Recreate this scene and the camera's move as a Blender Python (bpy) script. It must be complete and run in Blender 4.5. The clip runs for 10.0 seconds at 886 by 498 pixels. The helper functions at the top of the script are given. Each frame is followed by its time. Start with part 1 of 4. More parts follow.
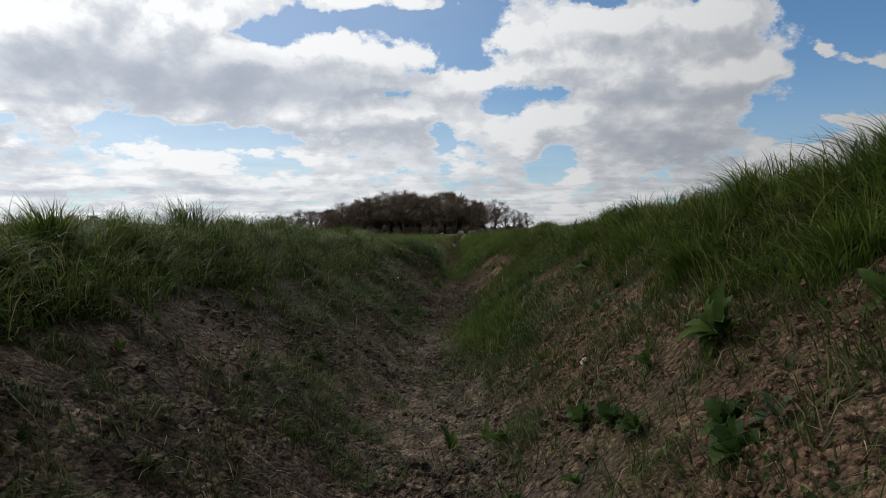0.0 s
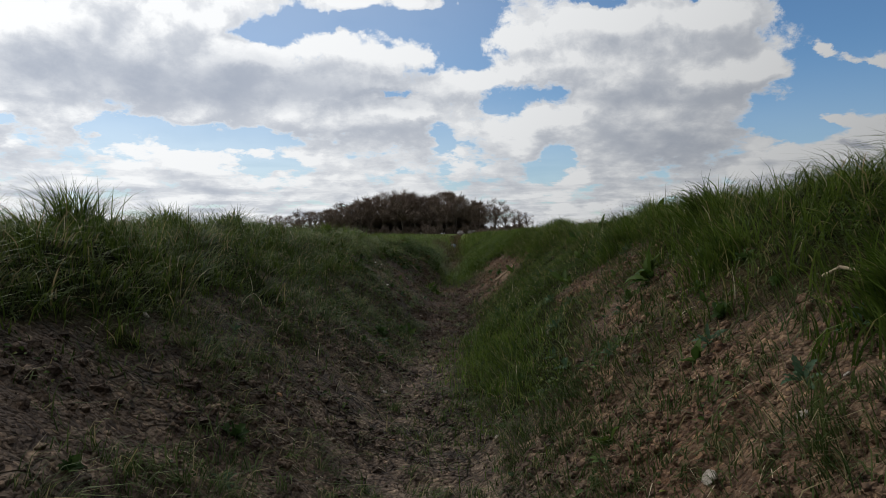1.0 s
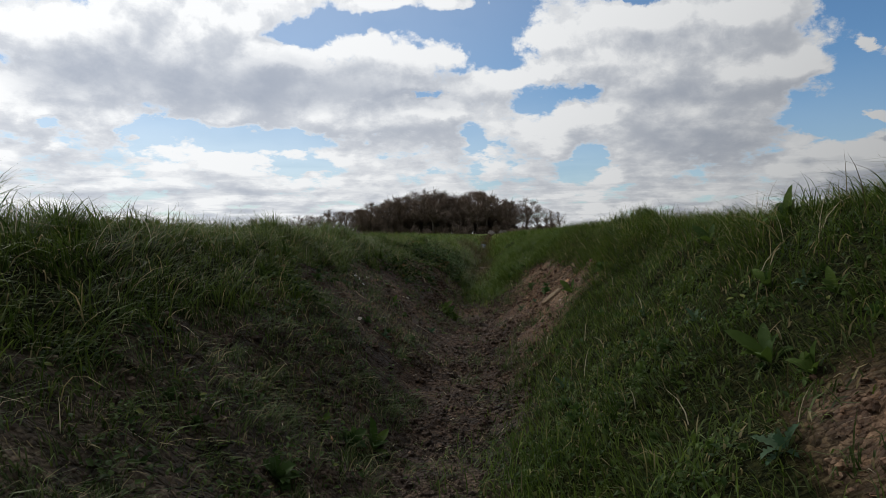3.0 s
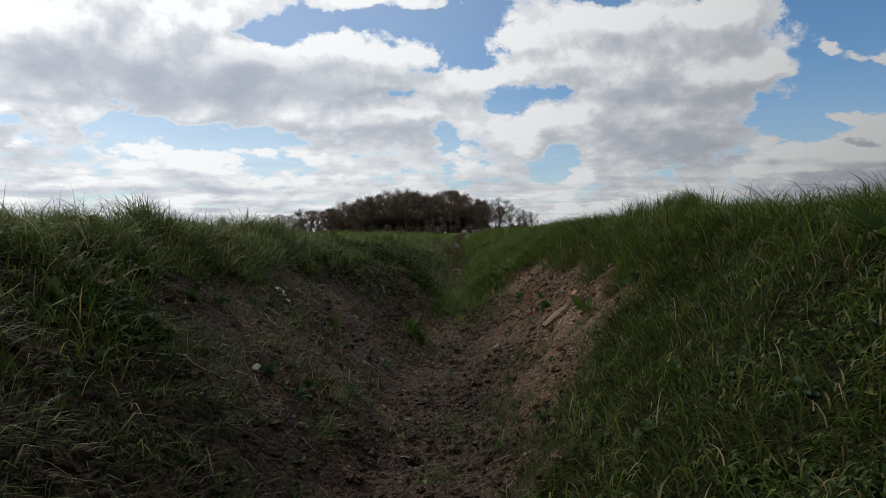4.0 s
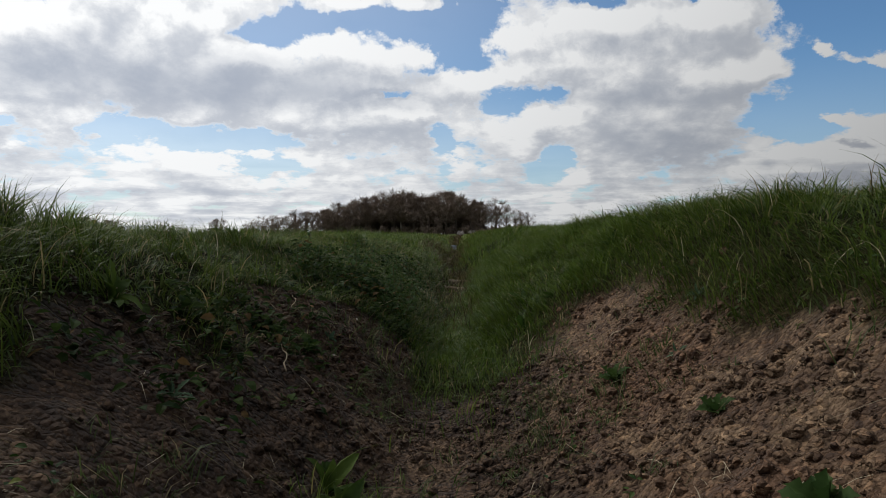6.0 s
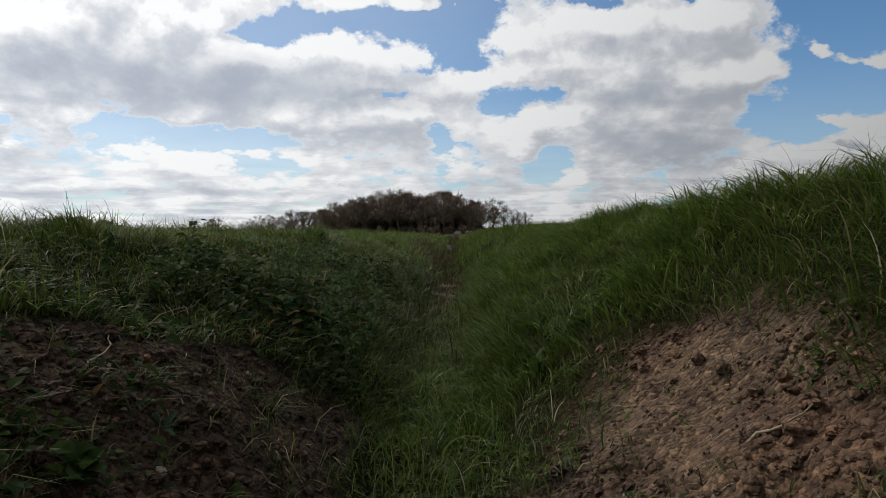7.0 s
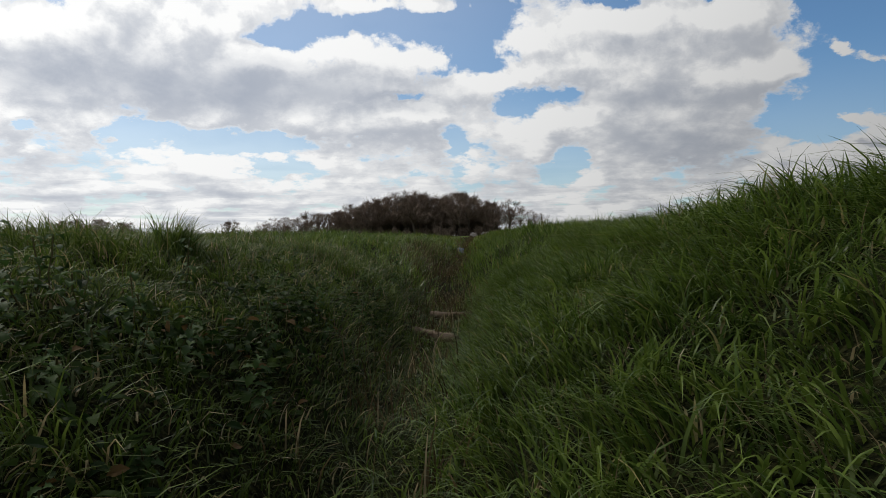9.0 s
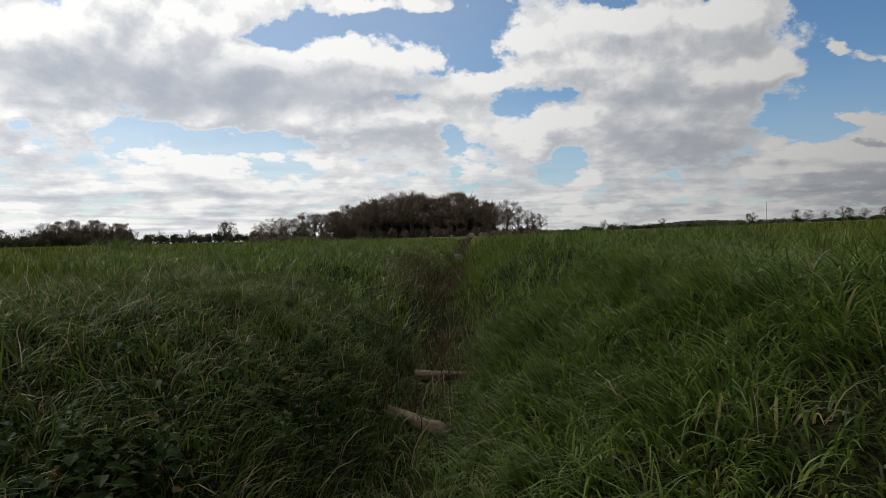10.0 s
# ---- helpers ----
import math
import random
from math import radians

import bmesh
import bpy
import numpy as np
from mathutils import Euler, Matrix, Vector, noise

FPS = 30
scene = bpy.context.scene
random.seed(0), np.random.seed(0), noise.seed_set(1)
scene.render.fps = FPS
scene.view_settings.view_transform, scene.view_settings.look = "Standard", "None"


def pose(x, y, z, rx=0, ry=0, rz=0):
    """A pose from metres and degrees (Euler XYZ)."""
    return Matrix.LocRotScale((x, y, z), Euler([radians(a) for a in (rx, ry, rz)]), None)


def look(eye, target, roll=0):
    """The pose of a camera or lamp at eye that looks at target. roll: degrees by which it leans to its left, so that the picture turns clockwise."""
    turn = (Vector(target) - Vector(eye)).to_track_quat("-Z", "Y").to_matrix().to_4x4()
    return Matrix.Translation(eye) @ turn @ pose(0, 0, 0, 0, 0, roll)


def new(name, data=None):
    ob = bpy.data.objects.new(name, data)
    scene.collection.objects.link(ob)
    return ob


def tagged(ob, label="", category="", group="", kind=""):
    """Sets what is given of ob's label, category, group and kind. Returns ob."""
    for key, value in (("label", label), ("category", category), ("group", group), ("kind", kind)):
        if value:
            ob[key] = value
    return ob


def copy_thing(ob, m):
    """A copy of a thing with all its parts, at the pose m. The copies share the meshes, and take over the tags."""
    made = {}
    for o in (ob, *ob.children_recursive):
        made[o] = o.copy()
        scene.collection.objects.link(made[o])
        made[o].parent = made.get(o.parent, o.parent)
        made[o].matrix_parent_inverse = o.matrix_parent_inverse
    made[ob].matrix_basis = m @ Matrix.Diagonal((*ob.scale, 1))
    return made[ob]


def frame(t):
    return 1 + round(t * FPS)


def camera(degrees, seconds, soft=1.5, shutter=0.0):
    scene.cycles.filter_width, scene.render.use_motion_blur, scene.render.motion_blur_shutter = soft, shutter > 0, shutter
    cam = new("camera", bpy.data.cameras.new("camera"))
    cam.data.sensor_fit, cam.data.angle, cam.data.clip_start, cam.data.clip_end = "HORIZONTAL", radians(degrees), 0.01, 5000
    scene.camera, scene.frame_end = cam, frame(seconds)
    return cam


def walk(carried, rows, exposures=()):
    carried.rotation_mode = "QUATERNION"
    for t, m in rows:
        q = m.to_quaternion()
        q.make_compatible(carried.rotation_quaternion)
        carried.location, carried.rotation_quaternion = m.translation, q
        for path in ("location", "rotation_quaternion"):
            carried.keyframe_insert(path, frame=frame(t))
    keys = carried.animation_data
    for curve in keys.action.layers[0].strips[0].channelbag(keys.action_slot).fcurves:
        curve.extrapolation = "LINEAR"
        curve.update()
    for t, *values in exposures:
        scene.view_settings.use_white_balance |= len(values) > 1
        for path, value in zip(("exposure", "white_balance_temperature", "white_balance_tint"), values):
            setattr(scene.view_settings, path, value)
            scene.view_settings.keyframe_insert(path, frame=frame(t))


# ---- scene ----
cam = camera(68.0, 10.0, soft=0.75)
PATH = [
    (0, (0.059, 0.638, 0.934), (0.023, 2.637, 0.888), 0.1),
    (0.5, (0.051, 1.173, 0.93), (0.016, 3.172, 0.883), 0.05),
    (1, (0.054, 1.785, 0.924), (0.019, 3.785, 0.878), 0.05),
    (1.5, (0.064, 2.414, 0.925), (0.030, 4.413, 0.879), 0.0),
    (2, (0.09, 3.086, 0.928), (0.058, 5.085, 0.881), 0.0),
    (2.5, (0.106, 3.768, 0.917), (-0.014, 5.764, 0.871), 0.0),
    (2.7, (0.107, 4.026, 0.911), (-0.028, 6.021, 0.866), 0.0),
    (3.8, (0.087, 5.555, 0.889), (0.022, 7.553, 0.838), 0.0),
    (4, (0.08, 5.837, 0.881), (0.033, 7.836, 0.833), 0.0),
    (4.5, (0.064, 6.595, 0.872), (0.021, 8.594, 0.825), 0.0),
    (5, (0.048, 7.344, 0.861), (0.007, 9.343, 0.816), 0.0),
    (5.5, (0.034, 8.046, 0.86), (-0.005, 10.045, 0.816), -0.1),
    (5.7, (0.037, 8.353, 0.857), (-0.001, 10.352, 0.813), -0.1),
    (6.8, (0.098, 9.886, 0.821), (0.071, 11.885, 0.775), 0.0),
    (7, (0.122, 10.125, 0.817), (0.095, 12.125, 0.773), 0.0),
    (7.5, (0.17, 10.757, 0.81), (0.147, 12.757, 0.768), 0.1),
    (8, (0.212, 11.372, 0.81), (0.188, 13.371, 0.77), 0.1),
    (8.2, (0.23, 11.61, 0.81), (0.173, 13.609, 0.77), 0.0),
    (8.5, (0.25, 11.975, 0.811), (0.183, 13.973, 0.77), -0.1),
    (9, (0.262, 12.599, 0.818), (0.186, 14.597, 0.779), -0.2),
    (9.5, (0.264, 13.279, 0.942), (0.194, 15.277, 0.901), -0.3),
    (10, (0.265, 13.941, 0.997), (0.196, 15.94, 0.958), -0.3),
]
walk(cam, [(t, look(eye, target, roll)) for t, eye, target, roll in PATH],
     exposures=((0, 0.0, 6480, 10), (8.5, 0.0, 6560, 10), (9.5, 0.0, 6660, 10), (10, 0.0, 6700, 10)))

# ---- sky and sun ----
SUN_AZ, SUN_EL = -58.0, 42.0  # degrees: from straight ahead, to the right; above the horizon
SKY, CLOUD = 0.083, 0.89
world = bpy.data.worlds.new("cloudy_sky")
scene.world = world
world.use_nodes = True


class Net:
    """A short way to write node trees."""

    def __init__(self, tree):
        self.tree = tree

    def node(self, kind, *values):
        n = self.tree.nodes.new("ShaderNode" + kind)
        for socket, value in zip(n.inputs, values):
            self.put(socket, value)
        return n

    def put(self, socket, value):
        if value is None:
            return
        if isinstance(value, bpy.types.NodeSocket):
            self.tree.links.new(value, socket)
        else:
            socket.default_value = value

    def math(self, op, *values, clamp=False):
        n = self.node("Math", *values)
        n.operation, n.use_clamp = op, clamp
        return n.outputs[0]

    def vec(self, op, *values):
        n = self.node("VectorMath", *values)
        n.operation = op
        return n.outputs["Value"] if op in ("DOT_PRODUCT", "LENGTH", "DISTANCE") else n.outputs[0]

    def step(self, value, low, high, a=0.0, b=1.0):
        n = self.node("MapRange", value, low, high, a, b)
        n.interpolation_type = "SMOOTHSTEP"
        return n.outputs[0]

    def mix(self, factor, a, b, blend="MIX"):
        n = self.tree.nodes.new("ShaderNodeMix")
        n.data_type, n.blend_type = "RGBA", blend
        for socket, value in ((n.inputs[0], factor), (n.inputs[6], a), (n.inputs[7], b)):
            self.put(socket, value if not isinstance(value, tuple) else (*value, 1.0)[:4])
        return n.outputs[2]

    def noise(self, where, scale, detail=4.0, rough=0.5, distortion=0.0):
        n = self.node("TexNoise")
        self.put(n.inputs["Vector"], where)
        for key, value in (("Scale", scale), ("Detail", detail), ("Roughness", rough), ("Distortion", distortion)):
            n.inputs[key].default_value = value
        return n.outputs[0]


# clouds (+) and clear gaps (-): middle across and up (slopes from straight ahead), half sizes, strength
CLOUDS = [(-0.53, 0.315, 0.24, 0.060, 0.7), (-0.40, 0.225, 0.34, 0.050, 0.8), (0.24, 0.300, 0.17, 0.065, 0.8), (0.27, 0.235, 0.16, 0.035, 0.7), (0.29, 0.160, 0.17, 0.045, 0.7),
          (0.445, 0.250, 0.040, 0.030, 0.7), (-0.13, 0.180, 0.17, 0.030, 0.6), (0.595, 0.124, 0.10, 0.036, 1.4), (0.43, 0.320, 0.075, 0.035, 0.5), (0.588, 0.264, 0.036, 0.009, 2.0), (0.585, 0.174, 0.034, 0.006, 1.9),
          (0.645, 0.266, 0.030, 0.018, 2.0), (-0.04, 0.344, 0.034, 0.010, 0.8), (-0.08, 0.268, 0.055, 0.010, 0.5), (-0.16, 0.350, 0.035, 0.012, 0.6), (0.548, 0.278, 0.012, 0.016, 1.6)]
GAPS = [(-0.30, 0.306, 0.055, 0.018, 1.1), (-0.17, 0.325, 0.080, 0.017, 1.0), (-0.01, 0.312, 0.088, 0.040, 1.1), (0.02, 0.262, 0.050, 0.018, 0.8), (0.60, 0.280, 0.105, 0.105, 1.3), (0.505, 0.165, 0.060, 0.032, 1.1),
        (0.105, 0.203, 0.070, 0.019, 1.1), (-0.51, 0.165, 0.075, 0.013, 1.0), (-0.36, 0.146, 0.080, 0.020, 1.1), (0.150, 0.105, 0.034, 0.024, 1.0), (0.225, 0.352, 0.040, 0.012, 1.1), (0.345, 0.348, 0.018, 0.012, 0.9),
        (-0.095, 0.212, 0.045, 0.006, 0.8), (-0.29, 0.108, 0.055, 0.010, 0.7), (0.505, 0.350, 0.040, 0.030, 0.8), (-0.02, 0.145, 0.018, 0.026, 0.6), (0.135, 0.064, 0.028, 0.009, 0.6), (-0.69, 0.178, 0.020, 0.010, 0.8)]
BASES = [(-0.62, 0.262, 0.11, 0.034, 0.75), (-0.40, 0.232, 0.24, 0.036, 0.95), (-0.18, 0.210, 0.17, 0.022, 0.50), (-0.12, 0.160, 0.09, 0.016, 0.30), (0.28, 0.206, 0.13, 0.014, 0.50), (0.34, 0.140, 0.12, 0.024, 0.52),
         (0.24, 0.298, 0.09, 0.016, 0.32), (-0.66, 0.118, 0.10, 0.014, 0.36), (0.62, 0.100, 0.12, 0.009, 0.45), (0.16, 0.150, 0.07, 0.012, 0.22), (-0.40, 0.066, 0.36, 0.010, 0.32), (0.05, 0.075, 0.12, 0.008, 0.30), (-0.58, 0.306, 0.03, 0.014, 0.4)]


def blobs(w, uv, rows, sign):
    """Flat-topped spots, added up."""
    total = 0.0
    for u, v, ru, rv, weight in rows:
        p = w.vec("MULTIPLY_ADD", uv, (1 / ru, 1 / rv, 0), (-u / ru, -v / rv, 0))
        d = w.vec("DOT_PRODUCT", p, p)
        fall = w.math("EXPONENT", w.math("MULTIPLY", w.math("POWER", d, 1.15), -0.85))
        total = w.math("MULTIPLY_ADD", fall, sign * weight, total)
    return total


def cloud_group():
    """Direction -> how thick the cloud is there, the same without its finest billows, and how grey its base."""
    tree = bpy.data.node_groups.new("cloud_thickness", "ShaderNodeTree")
    tree.interface.new_socket("Direction", in_out="INPUT", socket_type="NodeSocketVector")
    tree.interface.new_socket("Thickness", in_out="OUTPUT", socket_type="NodeSocketFloat")
    tree.interface.new_socket("Soft", in_out="OUTPUT", socket_type="NodeSocketFloat")
    tree.interface.new_socket("Base", in_out="OUTPUT", socket_type="NodeSocketFloat")
    w = Net(tree)
    way = tree.nodes.new("NodeGroupInput")
    x, y, z = w.node("SeparateXYZ", way.outputs[0]).outputs[:]
    ahead = w.math("MAXIMUM", y, 0.12)
    uv = w.node("CombineXYZ", w.math("DIVIDE", x, ahead), w.math("DIVIDE", z, ahead), 0.0).outputs[0]
    rise = w.math("LOGARITHM", w.math("ADD", w.math("MAXIMUM", z, 0.0), 0.07), 2.718)
    place = w.node("CombineXYZ", w.math("MULTIPLY", x, 6.0), w.math("MULTIPLY", y, 6.0), w.math("MULTIPLY", rise, 2.6)).outputs[0]
    stray = w.node("TexNoise", place)
    stray.inputs["Scale"].default_value, stray.inputs["Detail"].default_value, stray.inputs["Roughness"].default_value = 2.2, 7.0, 0.62
    uv = w.vec("MULTIPLY_ADD", w.vec("SUBTRACT", stray.outputs[1], (0.5, 0.5, 0.5)), (0.11, 0.06, 0.0), uv)
    fine = w.noise(place, 2.4, 10.0, 0.56)
    calm = w.noise(place, 2.4, 2.5, 0.5)
    puff = w.node("TexVoronoi")
    puff.feature, puff.normalize = "SMOOTH_F1", True
    w.put(puff.inputs["Vector"], w.vec("MULTIPLY_ADD", w.node("TexNoise", place, None, 3.0).outputs[1], (0.3, 0.3, 0.3), place))
    for key, value in (("Scale", 3.0), ("Detail", 5.0), ("Roughness", 0.7), ("Lacunarity", 2.2), ("Smoothness", 0.2)):
        puff.inputs[key].default_value = value
    billow = w.math("MULTIPLY_ADD", puff.outputs["Distance"], -1.7, 0.72)
    masses = w.math("ADD", blobs(w, uv, CLOUDS, 0.75), blobs(w, uv, GAPS, -1.15))
    rest = w.math("ADD", masses, w.step(z, 0.015, 0.14, 0.47, 0.33))
    body = w.math("ADD", w.math("MULTIPLY_ADD", w.math("SUBTRACT", fine, 0.5), 2.9, billow), rest)
    soft = w.math("ADD", w.math("MULTIPLY_ADD", w.math("SUBTRACT", calm, 0.5), 2.4, w.math("MULTIPLY", billow, 0.75)), rest)
    out = tree.nodes.new("NodeGroupOutput")
    tree.links.new(body, out.inputs[0])
    tree.links.new(soft, out.inputs[1])
    streak = w.noise(w.vec("MULTIPLY", place, (0.6, 0.6, 2.2)), 1.9, 5.0, 0.55)
    low = w.math("MULTIPLY", w.step(z, 0.02, 0.16, 0.5, 0.0), w.step(streak, 0.45, 0.68))
    grey = w.math("ADD", w.math("MULTIPLY", blobs(w, uv, BASES, 1.0), w.step(calm, 0.28, 0.66, 0.7, 1.2)), low)
    tree.links.new(grey, out.inputs[2])
    return tree


def build_sky():
    w = Net(world.node_tree)
    back = world.node_tree.nodes["Background"]
    blue = w.node("TexSky")
    blue.sky_type, blue.sun_disc = "NISHITA", False
    blue.sun_elevation, blue.sun_rotation = radians(SUN_EL), radians(SUN_AZ)
    blue.air_density, blue.dust_density, blue.ozone_density = 1.0, 0.2, 2.2
    way = w.node("TexCoord").outputs["Generated"]
    group = cloud_group()
    here, above = w.node("Group"), w.node("Group")
    here.node_tree = above.node_tree = group
    w.put(here.inputs[0], way)
    w.put(above.inputs[0], w.vec("ADD", way, (-0.014, 0.0, 0.030)))
    cover = w.step(here.outputs[0], -0.05, 0.48)
    under = w.step(above.outputs[1], 0.2, 1.7, 0.0, 0.20)
    relief = w.step(w.math("SUBTRACT", above.outputs[1], here.outputs[1]), -0.50, 0.60, 0.0, 0.60)
    detail = w.step(w.math("SUBTRACT", above.outputs[0], here.outputs[0]), -0.9, 1.1, -0.20, 0.24)
    shade = w.math("MULTIPLY", w.math("ADD", relief, detail), w.step(here.outputs[0], 0.15, 0.7))
    grey = w.math("ADD", w.math("MULTIPLY", w.math("ADD", under, shade), 0.8), w.math("MULTIPLY", here.outputs[2], 0.9))
    grey = w.math("SUBTRACT", 1.0, w.math("EXPONENT", w.math("MULTIPLY", w.math("MAXIMUM", grey, 0.0), -1.4)))
    up = w.node("SeparateXYZ", way).outputs[2]
    grey = w.math("MULTIPLY", grey, w.step(up, 0.0, 0.22, 0.95, 1.0))
    sun_way = (math.sin(radians(SUN_AZ)) * math.cos(radians(SUN_EL)), math.cos(radians(SUN_AZ)) * math.cos(radians(SUN_EL)), math.sin(radians(SUN_EL)))
    near = w.step(w.vec("DOT_PRODUCT", w.vec("NORMALIZE", way), sun_way), -0.5, 0.95, 0.17, 1.15)
    tone = w.mix(grey, (0.985, 1.0, 1.01), (0.36, 0.41, 0.505))
    cloud = w.vec("MULTIPLY", tone, w.math("MULTIPLY", near, CLOUD))
    clear = w.vec("MULTIPLY", blue.outputs[0], (0.76 * SKY, 1.0 * SKY, 1.16 * SKY))
    veil = w.math("ADD", w.step(up, 0.02, 0.26, 0.36, 0.0), w.step(w.vec("DOT_PRODUCT", way, sun_way), 0.30, 0.80, 0.0, 0.24))
    w.put(back.inputs[0], w.mix(w.math("MAXIMUM", cover, veil), clear, cloud))
    back.inputs[1].default_value = 1.0


build_sky()
sun = new("sun", bpy.data.lights.new("sun", "SUN"))
sun.data.energy, sun.data.angle, sun.data.color = 1.75, radians(12), (1.0, 0.95, 0.87)
sun.matrix_world = look((-63.0, 39.4, 66.9), (0, 0, 0))


# ---- materials ----
def material(name):
    m = bpy.data.materials.new(name)
    m.use_nodes = True
    return m, Net(m.node_tree), m.node_tree.nodes["Principled BSDF"]


def set_bsdf(w, b, **values):
    for key, value in values.items():
        w.put(b.inputs[key.replace("_", " ")], (*value, 1.0) if isinstance(value, tuple) and len(value) == 3 else value)


def bump(w, b, height, strength, distance):
    n = w.node("Bump")
    n.inputs["Strength"].default_value, n.inputs["Distance"].default_value = strength, distance
    w.put(n.inputs["Height"], height)
    w.put(b.inputs["Normal"], n.outputs[0])


def soil_material():
    m, w, b = material("soil_and_turf")
    at = w.node("TexCoord").outputs["Object"]
    turf_node, mud_shade_node = w.node("Attribute"), w.node("Attribute")
    turf_node.attribute_name, mud_shade_node.attribute_name = "turf", "mud_shade"
    turf, mud_shade = turf_node.outputs["Fac"], mud_shade_node.outputs["Fac"]
    big, mid, fine = w.noise(at, 1.7, 3), w.noise(at, 9, 5, 0.6), w.noise(at, 70, 4, 0.65)
    clay = w.mix(w.step(mid, 0.35, 0.68), (0.108, 0.064, 0.039), (0.240, 0.165, 0.104))
    clay = w.mix(w.step(big, 0.42, 0.62, 0.0, 0.6), clay, (0.165, 0.092, 0.055))
    grey = w.mix(w.step(mid, 0.38, 0.66), (0.084, 0.059, 0.044), (0.230, 0.176, 0.132))
    # darker brown further along: soil tone and the bank's shade, mixed into the colour
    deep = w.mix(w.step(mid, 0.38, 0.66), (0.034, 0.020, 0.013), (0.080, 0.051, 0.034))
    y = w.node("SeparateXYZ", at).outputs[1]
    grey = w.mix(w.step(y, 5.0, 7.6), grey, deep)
    soil = w.mix(mud_shade, clay, grey)
    crumb = w.node("TexVoronoi", w.vec("MULTIPLY_ADD", w.node("TexNoise", at, None, 60.0).outputs[1], (0.012, 0.012, 0.012), at))
    crumb.inputs["Scale"].default_value = 75.0
    shade = w.node("SeparateColor", crumb.outputs["Color"]).outputs[0]
    soil = w.mix(w.step(shade, 0.0, 0.55, 0.85, 0.0), soil, w.mix(1.0, soil, (0.42, 0.38, 0.36), "MULTIPLY"))
    soil = w.mix(w.step(shade, 0.72, 1.0, 0.0, 0.8), soil, w.mix(1.0, soil, (1.75, 1.7, 1.6), "MULTIPLY"))
    soil = w.mix(w.step(w.noise(at, 190, 2), 0.70, 0.76, 0.0, 0.8), soil, (0.36, 0.31, 0.24))
    soil = w.mix(w.step(fine, 0.35, 0.7), w.mix(1.0, soil, (0.55, 0.52, 0.5), "MULTIPLY"), soil)
    # thatch under the grass, with the shade between blades painted into its colour
    shaded_thatch = w.mix(w.step(fine, 0.4, 0.65), (0.007, 0.009, 0.004), (0.030, 0.032, 0.012))
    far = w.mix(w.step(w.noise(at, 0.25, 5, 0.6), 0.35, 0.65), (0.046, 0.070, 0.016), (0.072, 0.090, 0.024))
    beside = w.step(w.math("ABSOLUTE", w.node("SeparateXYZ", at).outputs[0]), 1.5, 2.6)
    shaded_thatch = w.mix(w.math("MAXIMUM", w.step(y, 22, 45), beside), shaded_thatch, far)
    cells = w.node("TexVoronoi")
    cells.feature = "DISTANCE_TO_EDGE"
    wander = w.node("TexNoise", at)
    wander.inputs["Scale"].default_value = 9.0
    w.put(cells.inputs["Vector"], w.vec("MULTIPLY_ADD", wander.outputs[1], (0.06, 0.06, 0.06), at))
    cells.inputs["Scale"].default_value = 13.0
    crack = w.step(cells.outputs["Distance"], 0.0, 0.10)
    dried = w.math("MULTIPLY", mud_shade, w.step(w.noise(at, 2.3, 3), 0.46, 0.58))
    soil = w.mix(w.math("MULTIPLY", w.math("SUBTRACT", 1.0, crack), w.math("MULTIPLY", dried, 0.75)), soil, (0.018, 0.013, 0.010))
    set_bsdf(w, b, Base_Color=w.mix(turf, soil, shaded_thatch), Roughness=w.step(mid, 0.3, 0.7, 0.78, 0.97), Specular_IOR_Level=w.step(turf, 0.2, 0.9, 0.25, 0.02))
    lumps = w.math("ADD", w.math("MULTIPLY_ADD", crumb.outputs["Distance"], -0.7, w.math("MULTIPLY", fine, 0.5)), w.math("ADD", w.math("MULTIPLY", w.noise(at, 28, 4, 0.6), 0.55), w.math("MULTIPLY", crack, w.math("MULTIPLY", dried, 0.8))))
    bump(w, b, lumps, 1.0, 0.024)
    return m


def blade_material(name, dark, light, odd, share, gloss=0.5, shine=0.05):
    """Leaf or grass: colour differs from blade to blade; light also shines through."""
    m, w, b = material(name)
    each = w.node("NewGeometry").outputs["Random Per Island"]
    at = w.node("TexCoord").outputs["Object"]
    patch = w.noise(at, 1.3, 3, 0.6)
    colour = w.mix(w.step(each, 0.0, 1.0), dark, light)
    colour = w.mix(w.step(patch, 0.38, 0.66, 0.0, 0.55), colour, w.mix(1.0, colour, (0.62, 0.70, 0.62), "MULTIPLY"))
    colour = w.mix(w.step(w.noise(at, 6.5, 3, 0.6), 0.40, 0.62, 0.0, 0.6), colour, w.mix(1.0, colour, (0.55, 0.58, 0.50), "MULTIPLY"))
    colour = w.mix(w.math("GREATER_THAN", w.math("FRACT", w.math("MULTIPLY", each, 37.7)), 1.0 - share), colour, odd)
    set_bsdf(w, b, Base_Color=colour, Roughness=gloss, Specular_IOR_Level=shine)
    thin = w.node("BsdfTranslucent", colour)
    blend = w.node("MixShader", 0.38, b.outputs[0], thin.outputs[0])
    w.tree.links.new(blend.outputs[0], w.tree.nodes["Material Output"].inputs[0])
    return m


